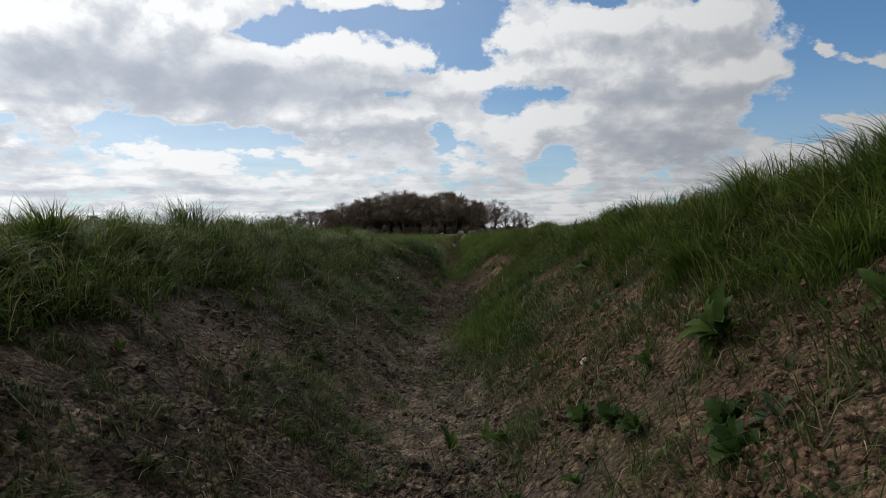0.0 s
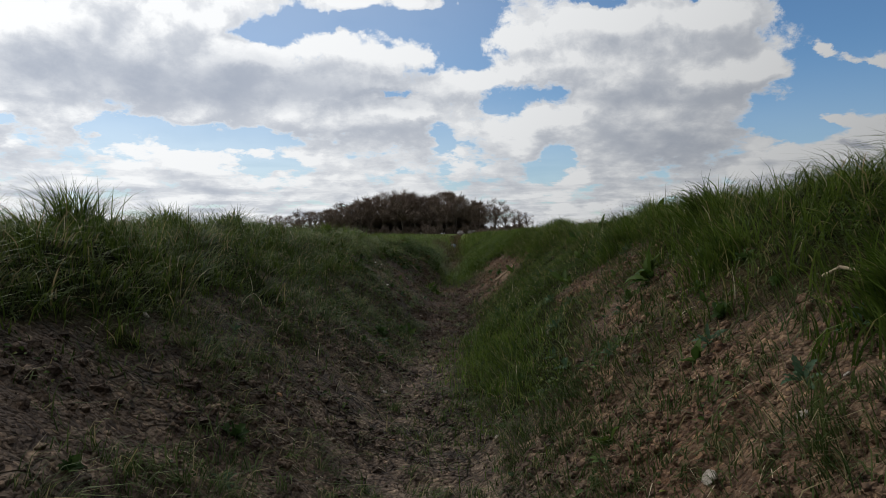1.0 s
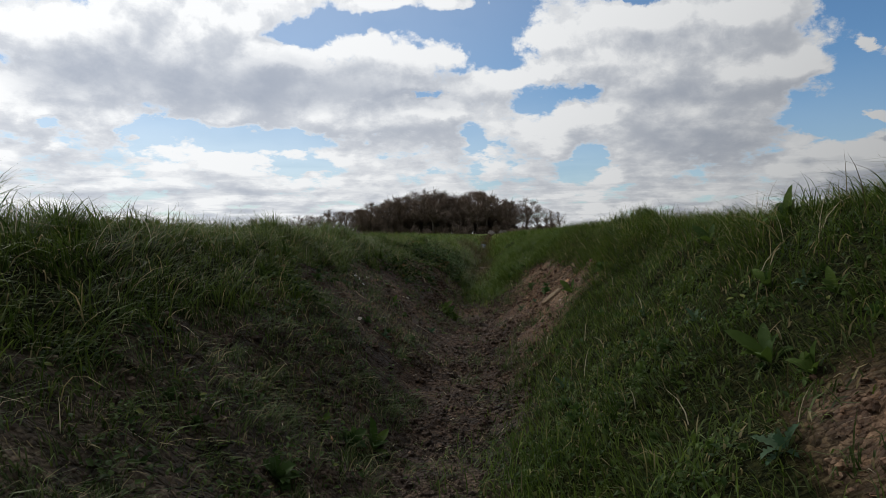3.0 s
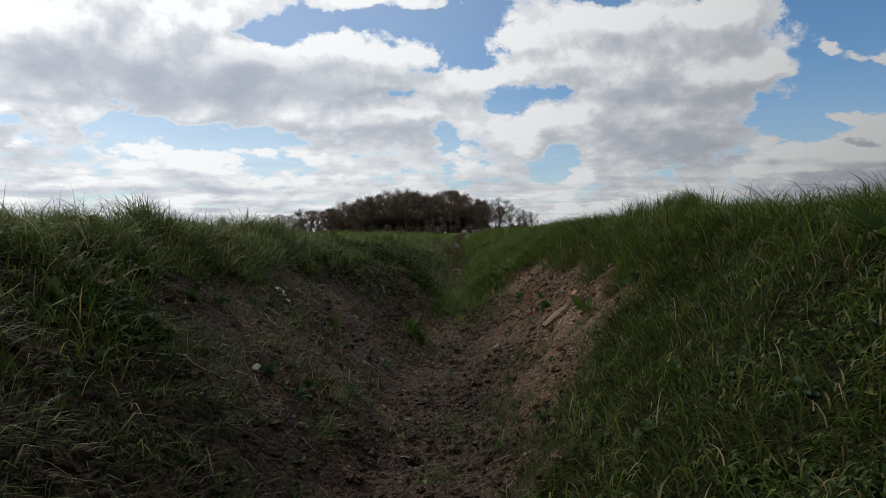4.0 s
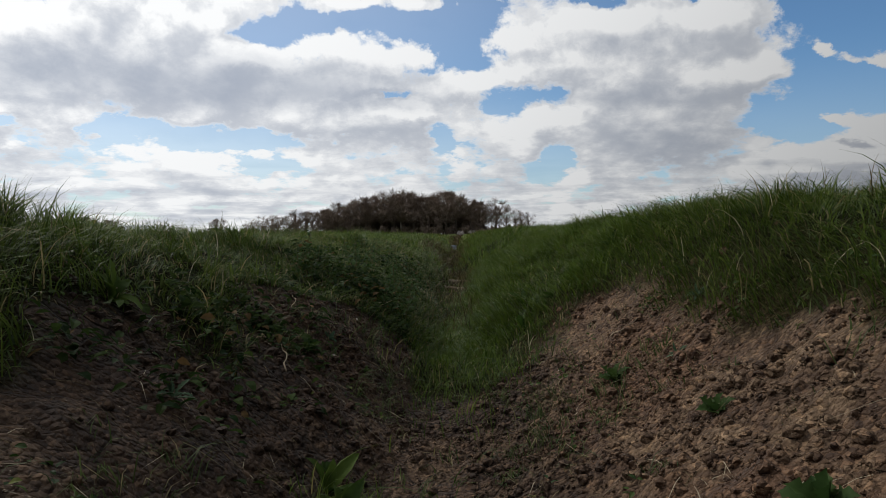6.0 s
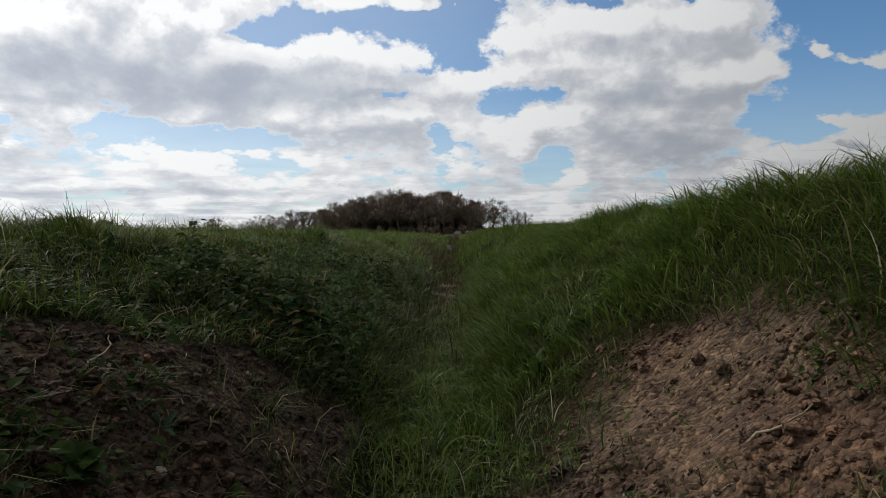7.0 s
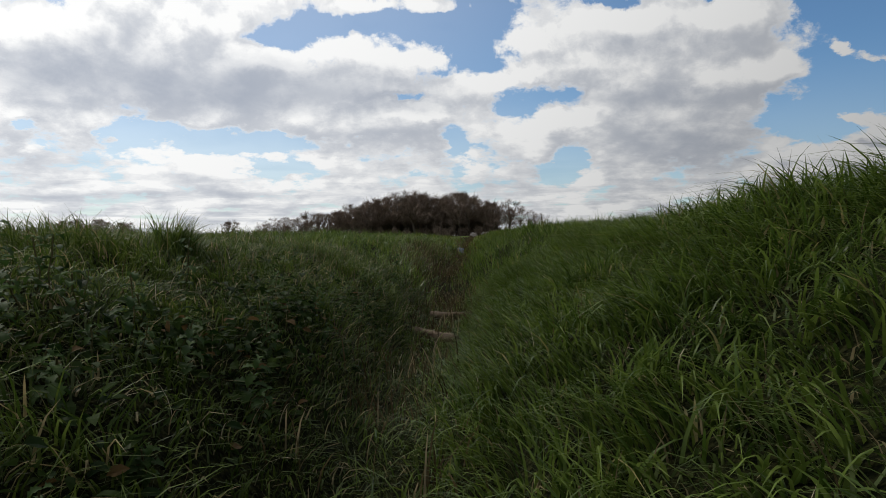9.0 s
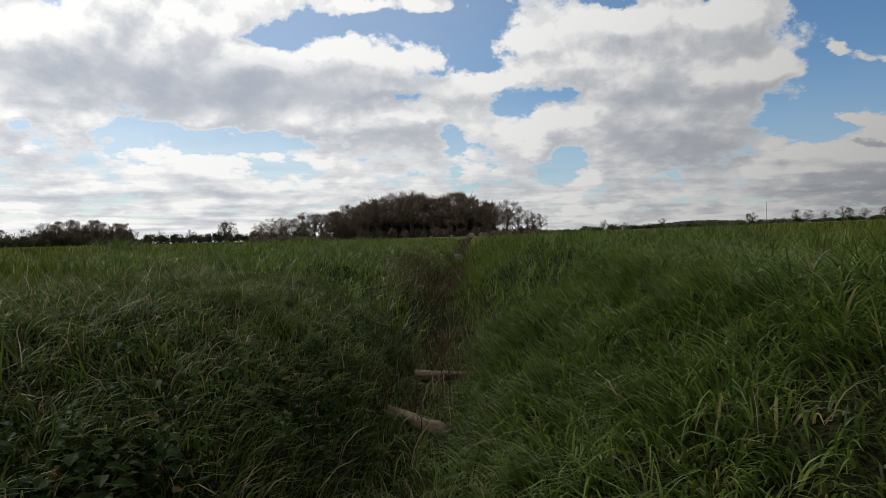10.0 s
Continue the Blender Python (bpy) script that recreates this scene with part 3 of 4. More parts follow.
def plant_grass():
    green = lambda x, y: turf(x, y) ** 1.3 * (0.4 + 0.6 * smooth(vnoise(x, y, 0.12, 47), 0.25, 0.65)) * (1 - 0.85 * smooth(y, 13, 14) * np.exp(-((x - 0.03 - centre(y)) / 0.25) ** 2))
    # banks and rims beside the way
    x, y = scatter(245000, -2.0, 2.1, -0.8, 12.4, green)
    tall = (0.045 + 0.080 * rim_line(x)) * tuft_size(x, y) * rng.uniform(0.45, 1.35, len(x))
    blades("grass", x, y, tall, rng.uniform(0.0022, 0.0045, len(x)), 1.25, 3, GRASS, "fresh green meadow grass on the ditch banks", "grass", 0.55)
    # lush stretch where the ditch is all grass
    x, y = scatter(150000, -1.9, 2.0, 11.6, 18.5, lambda x, y: green(x, y) * smooth(y, 11.8, 12.6) * np.where((x < -0.1) & (x > -0.85), 0.85, 1))
    tall = (0.105 + 0.055 * rim_line(x)) * tuft_size(x, y) * rng.uniform(0.45, 1.4, len(x))
    wide = rng.uniform(0.003, 0.0062, len(x)) * np.where(x > 0.2, 1.3, 1)
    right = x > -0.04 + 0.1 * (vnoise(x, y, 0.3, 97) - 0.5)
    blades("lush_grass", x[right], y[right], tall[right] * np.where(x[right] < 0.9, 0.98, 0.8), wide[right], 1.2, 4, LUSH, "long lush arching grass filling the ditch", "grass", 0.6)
    # left bank: a darker blade colour than LUSH stands in for its shade
    blades("bank_grass", x[~right], y[~right], tall[~right] * 0.66, wide[~right] * 0.9, 1.0, 3, GRASS, "grass on the overgrown bank, coloured darker for its shade", "grass", 0.45)
    # bright young grass in patches on the floor and the lower bank
    young = lambda x, y: np.exp(-((x - 0.30) / 0.19) ** 2 - ((y - 5.6) / 1.0) ** 2) + 0.35 * np.exp(-((x - 0.70) / 0.26) ** 2 - ((y - 7.8) / 0.45) ** 2) + 0.8 * np.exp(-((x - 0.06) / 0.2) ** 2 - ((y - 12.2) / 0.7) ** 2) + np.exp(-((x + 0.22) / 0.07) ** 2 - ((y - 10.37) / 0.1) ** 2)
    x, y = scatter(80000, -0.45, 1.2, 3.2, 13.6, lambda x, y: np.clip(young(x, y), 0, 1))
    blades("young_grass", x, y, rng.uniform(0.04, 0.13, len(x)) * np.where(x > 0.5, 0.75, 1), rng.uniform(0.002, 0.0042, len(x)), 0.6, 3, LUSH, "bright young grass patches on the ditch floor", "grass")
    # long blades that hang from the turf's edge down over the bare soil
    edge = lambda x, y: smooth(turf(x, y), 0.45, 0.7) * (1 - smooth(turf(np.where(x < 0, x + 0.16, x - 0.16), y), 0.3, 0.7)) * np.where(np.abs(x) > 0.72, 1, 0.12)
    x, y = scatter(46000, -1.3, 1.3, 1.0, 11.9, edge)
    blades("hanging_grass", x, y, rng.uniform(0.08, 0.19, len(x)), rng.uniform(0.0022, 0.0046, len(x)), 1.0, 4, GRASS, "long grass hanging over the edge of the turf", "grass", 0.8)
    # short growth between the longer blades
    x, y = scatter(160000, -1.7, 1.8, 1.0, 18.5, lambda x, y: turf(x, y))
    blades("undergrass", x, y, rng.uniform(0.02, 0.075, len(x)), rng.uniform(0.003, 0.0065, len(x)), 1.1, 2, DULL, "short matted grass beneath the longer blades", "grass")
    # farther down the ditch, and the fields beside it
    x, y = scatter(70000, -3.2, 3.4, 18.2, 40, lambda x, y: np.clip(26 / y, 0, 1) ** 2 * (1 - 0.93 * np.exp(-((x - 0.04 - centre(y)) / 0.25) ** 2)))
    blades("ditch_grass", x, y, 0.15 * tuft_size(x, y) * rng.uniform(0.6, 1.3, len(x)), rng.uniform(0.006, 0.012, len(x)), 0.8, 2, LUSH, "green grass along the ditch further on", "grass")
    away = lambda x, y: np.where(np.abs(x) > 1.8, 1, 0) * np.clip(3.4 / np.abs(x), 0.05, 1) ** 1.4
    x, y = scatter(215000, -16, 16, -1.5, 26, away)
    blades("field_grass", x, y, 0.105 * tuft_size(x, y) * rng.uniform(0.5, 1.35, len(x)), rng.uniform(0.005, 0.010, len(x)), 0.55, 2, FIELD, "green grass of the open field", "grass")
    x, y = scatter(48000, -32, 32, 26, 75, lambda x, y: np.clip(30 / y, 0, 1) ** 2)
    blades("distant_grass", x, y, 0.16 * tuft_size(x, y) * rng.uniform(0.7, 1.3, len(x)), rng.uniform(0.02, 0.05, len(x)), 0.5, 2, FIELD, "green grass of the field further off", "grass")
    # dead grass: straw on the soil, pale stalks among the green, dry stems on the ditch floor
    x, y = scatter(42000, -1.2, 1.2, 1.0, 13, lambda x, y: (1 - turf(x, y)) * (0.25 + 0.75 * smooth(vnoise(x, y, 0.25, 53), 0.4, 0.7)) * np.where(x < 0, 1, 0.6))
    blades("straw", x, y, rng.uniform(0.02, 0.085, len(x)), rng.uniform(0.0012, 0.0028, len(x)), 1.3, 2, STRAW, "dead straw and rootlets lying on bare soil", "straw", 0.5, 0.7)
    x, y = scatter(9000, -2.0, 2.0, 1.0, 19, lambda x, y: np.clip(turf(x, y) * (0.7 + 2.5 * np.exp(-((x - 1.5) / 0.4) ** 2 - ((y - 17) / 0.7) ** 2)), 0, 1))
    blades("dry_stalks", x, y, rng.uniform(0.08, 0.2, len(x)) * (0.7 + 0.5 * rim_line(x)), rng.uniform(0.0018, 0.0036, len(x)), 0.7, 4, STRAW, "pale dead stalks among the green grass", "grass")
    x, y = scatter(46000, -0.75, 0.75, 13.0, 32, lambda x, y: np.exp(-((x - 0.05 - centre(y)) / 0.2) ** 2) * (0.4 + 0.5 * smooth(y, 15, 19)) * smooth(vnoise(x, y, 0.3, 91), 0.2, 0.6) * np.clip(18 / y, 0, 1) + 0.8 * np.exp(-((x + 0.35) / 0.3) ** 2 - ((y - 23.5) / 3.0) ** 2))
    blades("dead_stems", x, y, rng.uniform(0.05, 0.24, len(x)), rng.uniform(0.003, 0.007, len(x)), 0.55, 3, BROWN, "brown dead stems on the overgrown ditch floor", "grass")
    x, y = scatter(30000, -1.0, 6.0, 26, 240, lambda x, y: np.exp(-((x - 0.05 - centre(y)) / (0.22 + 0.0012 * y)) ** 2))
    blades("channel_stems", x, y, rng.uniform(0.15, 0.42, len(x)), rng.uniform(0.01, 0.025, len(x)) * (y / 26) ** 0.7, 0.45, 2, BROWN, "brown dead stems along the far ditch bottom", "grass")
    # small separate tufts on the bare banks
    few = lambda x, y: (1 - turf(x, y)) * np.where(np.abs(x) > 0.2, 1, 0.25) * np.where(x < 0, 1 - 0.75 * smooth(y, 7.0, 8.0), 1 - 0.72 * smooth(y, 8.3, 9.0)) * (0.06 + 0.94 * smooth(0.6 * vnoise(x, y, 0.45, 81) + 0.4 * vnoise(x, y, 0.13, 83) + 0.09 * smooth(-x, 0.3, 0.6), 0.42, 0.62))
    cx, cy = scatter(26000, -1.15, 1.1, 1.2, 12.6, few)
    n = 11
    x, y = (np.repeat(c, n) + rng.normal(0, 1, len(c) * n) * np.repeat(rng.uniform(0.006, 0.03, len(c)), n) for c in (cx, cy))
    tall = np.repeat(0.025 + 0.085 * rng.uniform(0, 1, len(cx)) ** 2, n) * rng.uniform(0.5, 1.3, len(x))
    blades("short_grass", x, y, tall, rng.uniform(0.0018, 0.0038, len(x)), 1.05, 2, DULL, "sparse short grass tufts on the bare banks", "grass", 0.3)
    # low leafy weeds: on the grassy banks, thin over the bare ones, and a dark thicket where the bank bulges
    leafy = lambda x, y: smooth(0.6 * vnoise(x, y, 0.4, 111) + 0.4 * vnoise(x, y, 0.15, 113), 0.48, 0.66)
    x, y = scatter(9500, -1.15, 1.15, 1.2, 11.8, lambda x, y: leafy(x, y) * (0.25 + 0.75 * turf(x, y)) * np.where(np.abs(x + 0.03) < 0.2, 0.1, 1) * np.where((x > 0) & (y > 8.6), 0.45, 1))
    leaf_carpet("leafy_weeds", x, y, 8, 0.04, 0.045, 0.019, HERB, "small green leafy weeds mixed into the bank's turf")
    bulge = lambda x, y: np.clip(np.exp(-((x + 0.55) / 0.24) ** 2 - ((y - 12.35) / 0.55) ** 2) + np.exp(-((x + 0.68) / 0.18) ** 2 - ((y - 10.85) / 0.35) ** 2) + 0.6 * np.exp(-((x + 0.42) / 0.16) ** 2 - ((y - 15.0) / 1.6) ** 2) + 0.5 * np.exp(-((x + 0.85) / 0.16) ** 2 - ((y - 7.7) / 0.45) ** 2), 0, 1)
    x, y = scatter(5200, -1.15, -0.1, 7.0, 17.5, lambda x, y: bulge(x, y) * (0.35 + 0.65 * leafy(x, y)))
    leaf_carpet("dark_thicket", x, y, 11, 0.07, 0.13, 0.036, BRAMBLE, "dark leafy thicket bulging from the overgrown bank")
    # big tussocks on the rims and in the field
    spots = [(-1.50, 4.45, 0.36), (-1.52, 5.4, 0.27), (-1.35, 2.9, 0.26), (-1.45, 6.3, 0.28), (-1.4, 5.95, 0.24), (-1.42, 6.7, 0.24), (1.2, 3.2, 0.26), (1.28, 2.5, 0.26), (1.15, 4.7, 0.24), (-1.4, 10.35, 0.30), (-1.3, 10.7, 0.24),
             (-1.3, 8.7, 0.24), (1.3, 10.4, 0.28), (1.35, 9.9, 0.24), (1.28, 9.2, 0.22), (1.3, 14.1, 0.19), (-6.2, 26.0, 0.5), (-5.2, 36, 0.5), (-4.6, 44, 0.5), (1.35, 6.2, 0.24), (1.5, 15.2, 0.24),
             (-0.95, 15.3, 0.26), (-1.25, 11.7, 0.18), (-1.15, 12.3, 0.15), (-1.3, 12.9, 0.16), (-1.2, 13.6, 0.14), (-1.32, 11.1, 0.2), (0.9, 3.05, 0.2), (1.02, 5.6, 0.22), (0.95, 4.0, 0.18), (0.98, 2.2, 0.2)]
    for cx, cy, tall in spots:
        base = new("grass_tussock")
        base.location = (cx, cy, float(surface(np.array([cx]), np.array([cy]))[0]))
        for k in range(5):
            n = 84 if cy < 20 else 60
            r = np.abs(rng.normal(0, 0.075 if cy < 20 else 0.3, n))
            a = rng.uniform(k * 1.257, k * 1.257 + 1.6, n)
            x, y = cx + r * np.cos(a), cy + r * np.sin(a)
            ob = blades("blade_clump", x, y, tall * rng.uniform(0.75, 1.0) * rng.uniform(0.5, 1.1, n), rng.uniform(0.003, 0.0062, n) * (3 if cy > 20 else 1), 0.75, 4, LUSH, "", "")
            ob.parent, ob.matrix_parent_inverse = base, Matrix.Translation(-base.location)
        tagged(base, "tall green grass tussock standing on the ditch rim" if cy < 20 else "tall green grass tussock standing in the open field", "grass tussock", "grass tussocks")


plant_grass()


# ---- loose soil and stones ----
def rock_shape(seed, subdivisions, rough, flatten=0.7):
    bm = bmesh.new()
    bmesh.ops.create_icosphere(bm, subdivisions=subdivisions, radius=1)
    shift = Vector((seed * 3.1, seed * 1.7, seed * 0.9))
    for v in bm.verts:
        v.co *= 1 + rough * noise.noise(v.co * 0.9 + shift) + rough * 0.5 * noise.noise(v.co * 2.3 + shift)
        v.co.z *= flatten
    return bm


def scatter_clods():
    """Crumbs of soil: small ones everywhere, bigger rounded ones between."""
    shapes = []
    for k in range(8):
        bm = bmesh.new()
        if k < 4:
            bmesh.ops.create_icosphere(bm, subdivisions=1, radius=1)
            for v in bm.verts:
                v.co *= 1 + 0.5 * noise.noise(v.co * 1.2 + Vector((k * 3.7, k, 0)))
                v.co.z *= 0.8
        else:
            for a in range(4):
                bm.verts.new((math.cos(a * 1.57 + k), 0.8 * math.sin(a * 1.57 + 0.4 * k), 0.15 * (a % 2)))
            bm.verts.new((0.2, 0.1, 0.85)), bm.verts.new((0, 0, -0.6))
            bm.verts.ensure_lookup_table()
            for a in range(4):
                bm.faces.new((bm.verts[a], bm.verts[(a + 1) % 4], bm.verts[4]))
                bm.faces.new((bm.verts[(a + 1) % 4], bm.verts[a], bm.verts[5]))
        bm.verts.index_update()
        shapes.append((np.array([v.co[:] for v in bm.verts]), np.array([[v.index for v in f.verts] for f in bm.faces])))
        bm.free()
    x, y = scatter(170000, -1.15, 1.1, 1.4, 13.0, lambda x, y: (1 - turf(x, y)) * (0.12 + 0.88 * smooth(vnoise(x, y, 0.3, 61), 0.3, 0.7)))
    x, y = x[:52000], y[:52000]
    big = rng.uniform(0, 1, len(x)) < 0.16
    size = np.where(big, 0.006 + 0.017 * rng.uniform(0, 1, len(x)) ** 2.2, 0.0025 + 0.005 * rng.uniform(0, 1, len(x)) ** 2)
    kinds = rng.integers(0, 4, len(x)) + np.where(big, 0, 4)
    z = surface(x, y) + size * 0.15
    turn = rng.uniform(0, 6.28, len(x))
    allv, allf, at = [], [], 0
    for k, (v, f) in enumerate(shapes):
        pick = np.where(kinds == k)[0]
        c, s = np.cos(turn[pick])[:, None], np.sin(turn[pick])[:, None]
        p = np.stack([v[:, 0] * c - v[:, 1] * s, v[:, 0] * s + v[:, 1] * c, np.broadcast_to(v[:, 2], (len(pick), len(v)))], -1) * size[pick, None, None]
        p += np.stack([x[pick], y[pick], z[pick]], -1)[:, None]
        allv.append(p.reshape(-1, 3))
        allf.append((f[None] + (np.arange(len(pick)) * len(v))[:, None, None]).reshape(-1, 3) + at)
        at += len(pick) * len(v)
    verts, faces = np.concatenate(allv), np.concatenate(allf)
    me = mesh_of("soil_clods", verts, faces.ravel(), np.arange(len(faces)) * 3)
    layer = me.attributes.new("mud_shade", "FLOAT", "POINT")
    layer.data.foreach_set("value", np.ascontiguousarray(mud_shade(verts[:, 0], verts[:, 1]), dtype=np.float32))
    me.materials.append(SOIL)
    tagged(new("soil_clods", me), "loose crumbs and clods of brown clay soil", "soil", kind="stuff")


scatter_clods()


def ground_at(x, y):
    return float(surface(np.array([x]), np.array([y]))[0])


def slope_turn(x, y, turn=0.0):
    """A rotation that lays a thing's z along the ground's normal."""
    gx = (ground_at(x + 0.06, y) - ground_at(x - 0.06, y)) / 0.12
    gy = (ground_at(x, y + 0.06) - ground_at(x, y - 0.06)) / 0.12
    return Vector((-gx, -gy, 1)).to_track_quat("Z", "Y").to_matrix().to_4x4() @ Matrix.Rotation(turn, 4, "Z")


def part(name, bm, mat, parent=None, label="", shade=False):
    me = bpy.data.meshes.new(name)
    bm.to_mesh(me)
    bm.free()
    me.materials.append(mat)
    if shade:
        me.shade_smooth()
    ob = new(name, me)
    ob.parent = parent
    return tagged(ob, label)


def place_stones():
    known = [(-0.28, 4.92, 0.018, FLINT), (0.66, 2.93, 0.02, FLINT), (0.52, 2.98, 0.026, FLINT), (-0.58, 7.96, 0.024, FLINT), (-0.80, 9.43, 0.022, FLINT), (-0.52, 9.69, 0.018, FLINT),
             (0.21, 4.16, 0.016, FLINT), (0.75, 9.62, 0.032, RUST_STONE), (0.80, 9.58, 0.014, RUST_STONE), (0.62, 9.0, 0.016, FLINT), (0.1, 10.3, 0.014, FLINT), (-0.55, 2.9, 0.024, FLINT), (-0.95, 3.9, 0.02, FLINT)]
    r = random.Random(5)
    while len(known) < 60:
        x, y = r.uniform(-0.95, 0.95), r.uniform(1.8, 12.2)
        if turf(np.array([x]), np.array([y]))[0] < 0.25:
            known.append((x, y, 0.006 + 0.014 * r.random() ** 2, FLINT if r.random() < 0.8 else RUST_STONE))
    shapes = {}
    for k, (x, y, size, mat) in enumerate(known):
        key = (k % 5, mat.name)
        if key not in shapes:
            bm = rock_shape(k % 5 + 11, 2, 0.6, 0.62)
            me = bpy.data.meshes.new("stone")
            bm.to_mesh(me)
            bm.free()
            me.materials.append(mat)
            shapes[key] = me
        ob = new("stone", shapes[key])
        ob.matrix_world = Matrix.Translation((x, y, ground_at(x, y) + size * 0.18)) @ slope_turn(x, y, r.uniform(0, 6)) @ Matrix.Diagonal((size * r.uniform(0.6, 0.9), size * 0.55, size * 0.5, 1))
        tagged(ob, "pale weathered flint stone lying on bare soil" if mat == FLINT else "rust-orange pebble lying on bare clay soil", "stone", "loose stones in the ditch")
    for x, y, s in ((-0.82, 9.15, 0.040), (-0.775, 9.10, 0.018)):
        lump = part("chalk_lump", rock_shape(int(s * 400), 2, 0.7, 0.3), CHALK)
        lump.matrix_world = Matrix.Translation((x, y, ground_at(x, y) + 0.008)) @ slope_turn(x, y, 0.9) @ Matrix.Diagonal((s, s * 0.75, s * 0.45, 1))
        tagged(lump, "flat white chalky lump lying on brown soil", "stone")


place_stones()


# ---- wood ----
def plank_shape(length, width, thick, seed):
    """A split board: ragged ends, grain splits along it."""
    bm = bmesh.new()
    n, k = 14, 7
    r = random.Random(seed)
    ends = [(r.uniform(0, 0.022), r.uniform(0, 0.03)) for _ in range(k)]
    ridge = [r.uniform(-1, 1) * 0.004 for _ in range(k)]
    grid = {}
    for side in (0, 1):
        for i in range(n):
            for j in range(k):
                u, v = i / (n - 1), j / (k - 1)
                x = -length / 2 + ends[j][0] + (length - ends[j][0] - ends[j][1]) * u
                taper = 1 - 0.35 * max(0, u - 0.6) / 0.4
                z = (thick / 2 + ridge[j]) if side else -thick / 2
                grid[side, i, j] = bm.verts.new((x, (v - 0.5) * width * taper + 0.003 * math.sin(9 * u + seed), z + 0.003 * noise.noise((u * 5, v * 9, seed))))
    for side in (0, 1):
        for i in range(n - 1):
            for j in range(k - 1):
                f = [grid[side, i, j], grid[side, i + 1, j], grid[side, i + 1, j + 1], grid[side, i, j + 1]]
                bm.faces.new(f if side else f[::-1])
    for i in range(n - 1):
        for j, flip in ((0, False), (k - 1, True)):
            f = [grid[0, i, j], grid[0, i + 1, j], grid[1, i + 1, j], grid[1, i, j]]
            bm.faces.new(f[::-1] if flip else f)
    for j in range(k - 1):
        for i, flip in ((0, True), (n - 1, False)):
            f = [grid[0, i, j], grid[0, i, j + 1], grid[1, i, j + 1], grid[1, i, j]]
            bm.faces.new(f[::-1] if flip else f)
    bmesh.ops.recalc_face_normals(bm, faces=bm.faces)
    return bm


def tube(bm, points, radii, sides=6, seed=0):
    rings = []
    for k, (p, r) in enumerate(zip(points, radii)):
        p = Vector(p)
        ahead = (Vector(points[min(k + 1, len(points) - 1)]) - Vector(points[max(k - 1, 0)])).normalized()
        side = ahead.orthogonal().normalized()
        up = ahead.cross(side)
        rings.append([bm.verts.new(p + (side * math.cos(a) + up * math.sin(a)) * r * (1 + 0.12 * math.sin(3 * a + seed + k))) for a in (2 * math.pi * i / sides for i in range(sides))])
    for a, b in zip(rings, rings[1:]):
        for i in range(sides):
            bm.faces.new((a[i], a[(i + 1) % sides], b[(i + 1) % sides], b[i]))
    bm.faces.new(rings[0][::-1])
    bm.faces.new(rings[-1])
    return bm


plank = tagged(part("plank", plank_shape(0.19, 0.064, 0.028, 3), WOOD), "broken weathered wooden plank half sunk in the clay bank", "wood")
plank.matrix_world = Matrix.Translation((0.60, 9.30, ground_at(0.60, 9.30) + 0.008)) @ Matrix.Rotation(radians(-39), 4, "Y") @ Matrix.Rotation(radians(6), 4, "Z") @ Matrix.Rotation(radians(10), 4, "X")

splinter = tagged(part("plank_fragment", plank_shape(0.17, 0.036, 0.02, 8), WOOD), "flat splintered board fragment sunk in the ditch floor", "wood")
splinter.matrix_world = Matrix.Translation((0.30, 9.56, ground_at(0.30, 9.56) + 0.004)) @ slope_turn(0.30, 9.56, radians(12))
root = tagged(part("root", tube(bmesh.new(), [(0.035 * math.sin(0.55 * i), 0.004 * i, 0.075 - 0.0125 * i) for i in range(7)], [0.0035 - 0.0003 * i for i in range(7)], 5), TWIG, shade=True), "pale curved root hanging from the dark bank", "root")
root.location = (-0.80, 8.72, ground_at(-0.80, 8.72) + 0.005)


def sheet_shape(wide, deep, seed):
    """A crumpled piece of sheet with thickness."""
    bm = bmesh.new()
    bmesh.ops.create_grid(bm, x_segments=8, y_segments=6, size=0.5)
    for v in bm.verts:
        lift = 0.35 * noise.noise(v.co * 2.4 + Vector((seed, 0, 0))) + 0.12 * noise.noise(v.co * 6.0)
        v.co = Vector((v.co.x * wide * (1 + 0.2 * noise.noise(v.co * 3)), v.co.y * deep, lift * deep + 0.25 * deep))
    bmesh.ops.solidify(bm, geom=bm.faces[:], thickness=0.006)
    return bm


scrap = tagged(part("sheet_scrap", sheet_shape(0.28, 0.26, 4), SHEET), "crumpled grey-blue sheet scrap lying in the ditch bottom", "litter")
scrap.matrix_world = Matrix.Translation((0.0, 35.5, ground_at(0.0, 35.5) + 0.10)) @ Matrix.Rotation(radians(35), 4, "X")

for x, y, length, radius, turn, tip in ((0.20, 17.65, 0.46, 0.034, 4, 2), (0.04, 16.82, 0.40, 0.034, -42, 3)):
    pts = [(length * (i / 7 - 0.5), 0.006 * math.sin(i), 0.004 * math.cos(2 * i)) for i in range(8)]
    log = tagged(part("timber_log", tube(bmesh.new(), pts, [radius * (0.86 if i in (0, 7) else 1) for i in range(8)], 10, x), LOGWOOD, shade=True), "old brown timber log lying across the overgrown ditch floor", "log", "timber logs in the ditch")
    log.matrix_world = Matrix.Translation((x, y, ground_at(x, y) + radius + 0.015)) @ Matrix.Rotation(radians(turn), 4, "Z") @ Matrix.Rotation(radians(tip), 4, "Y")

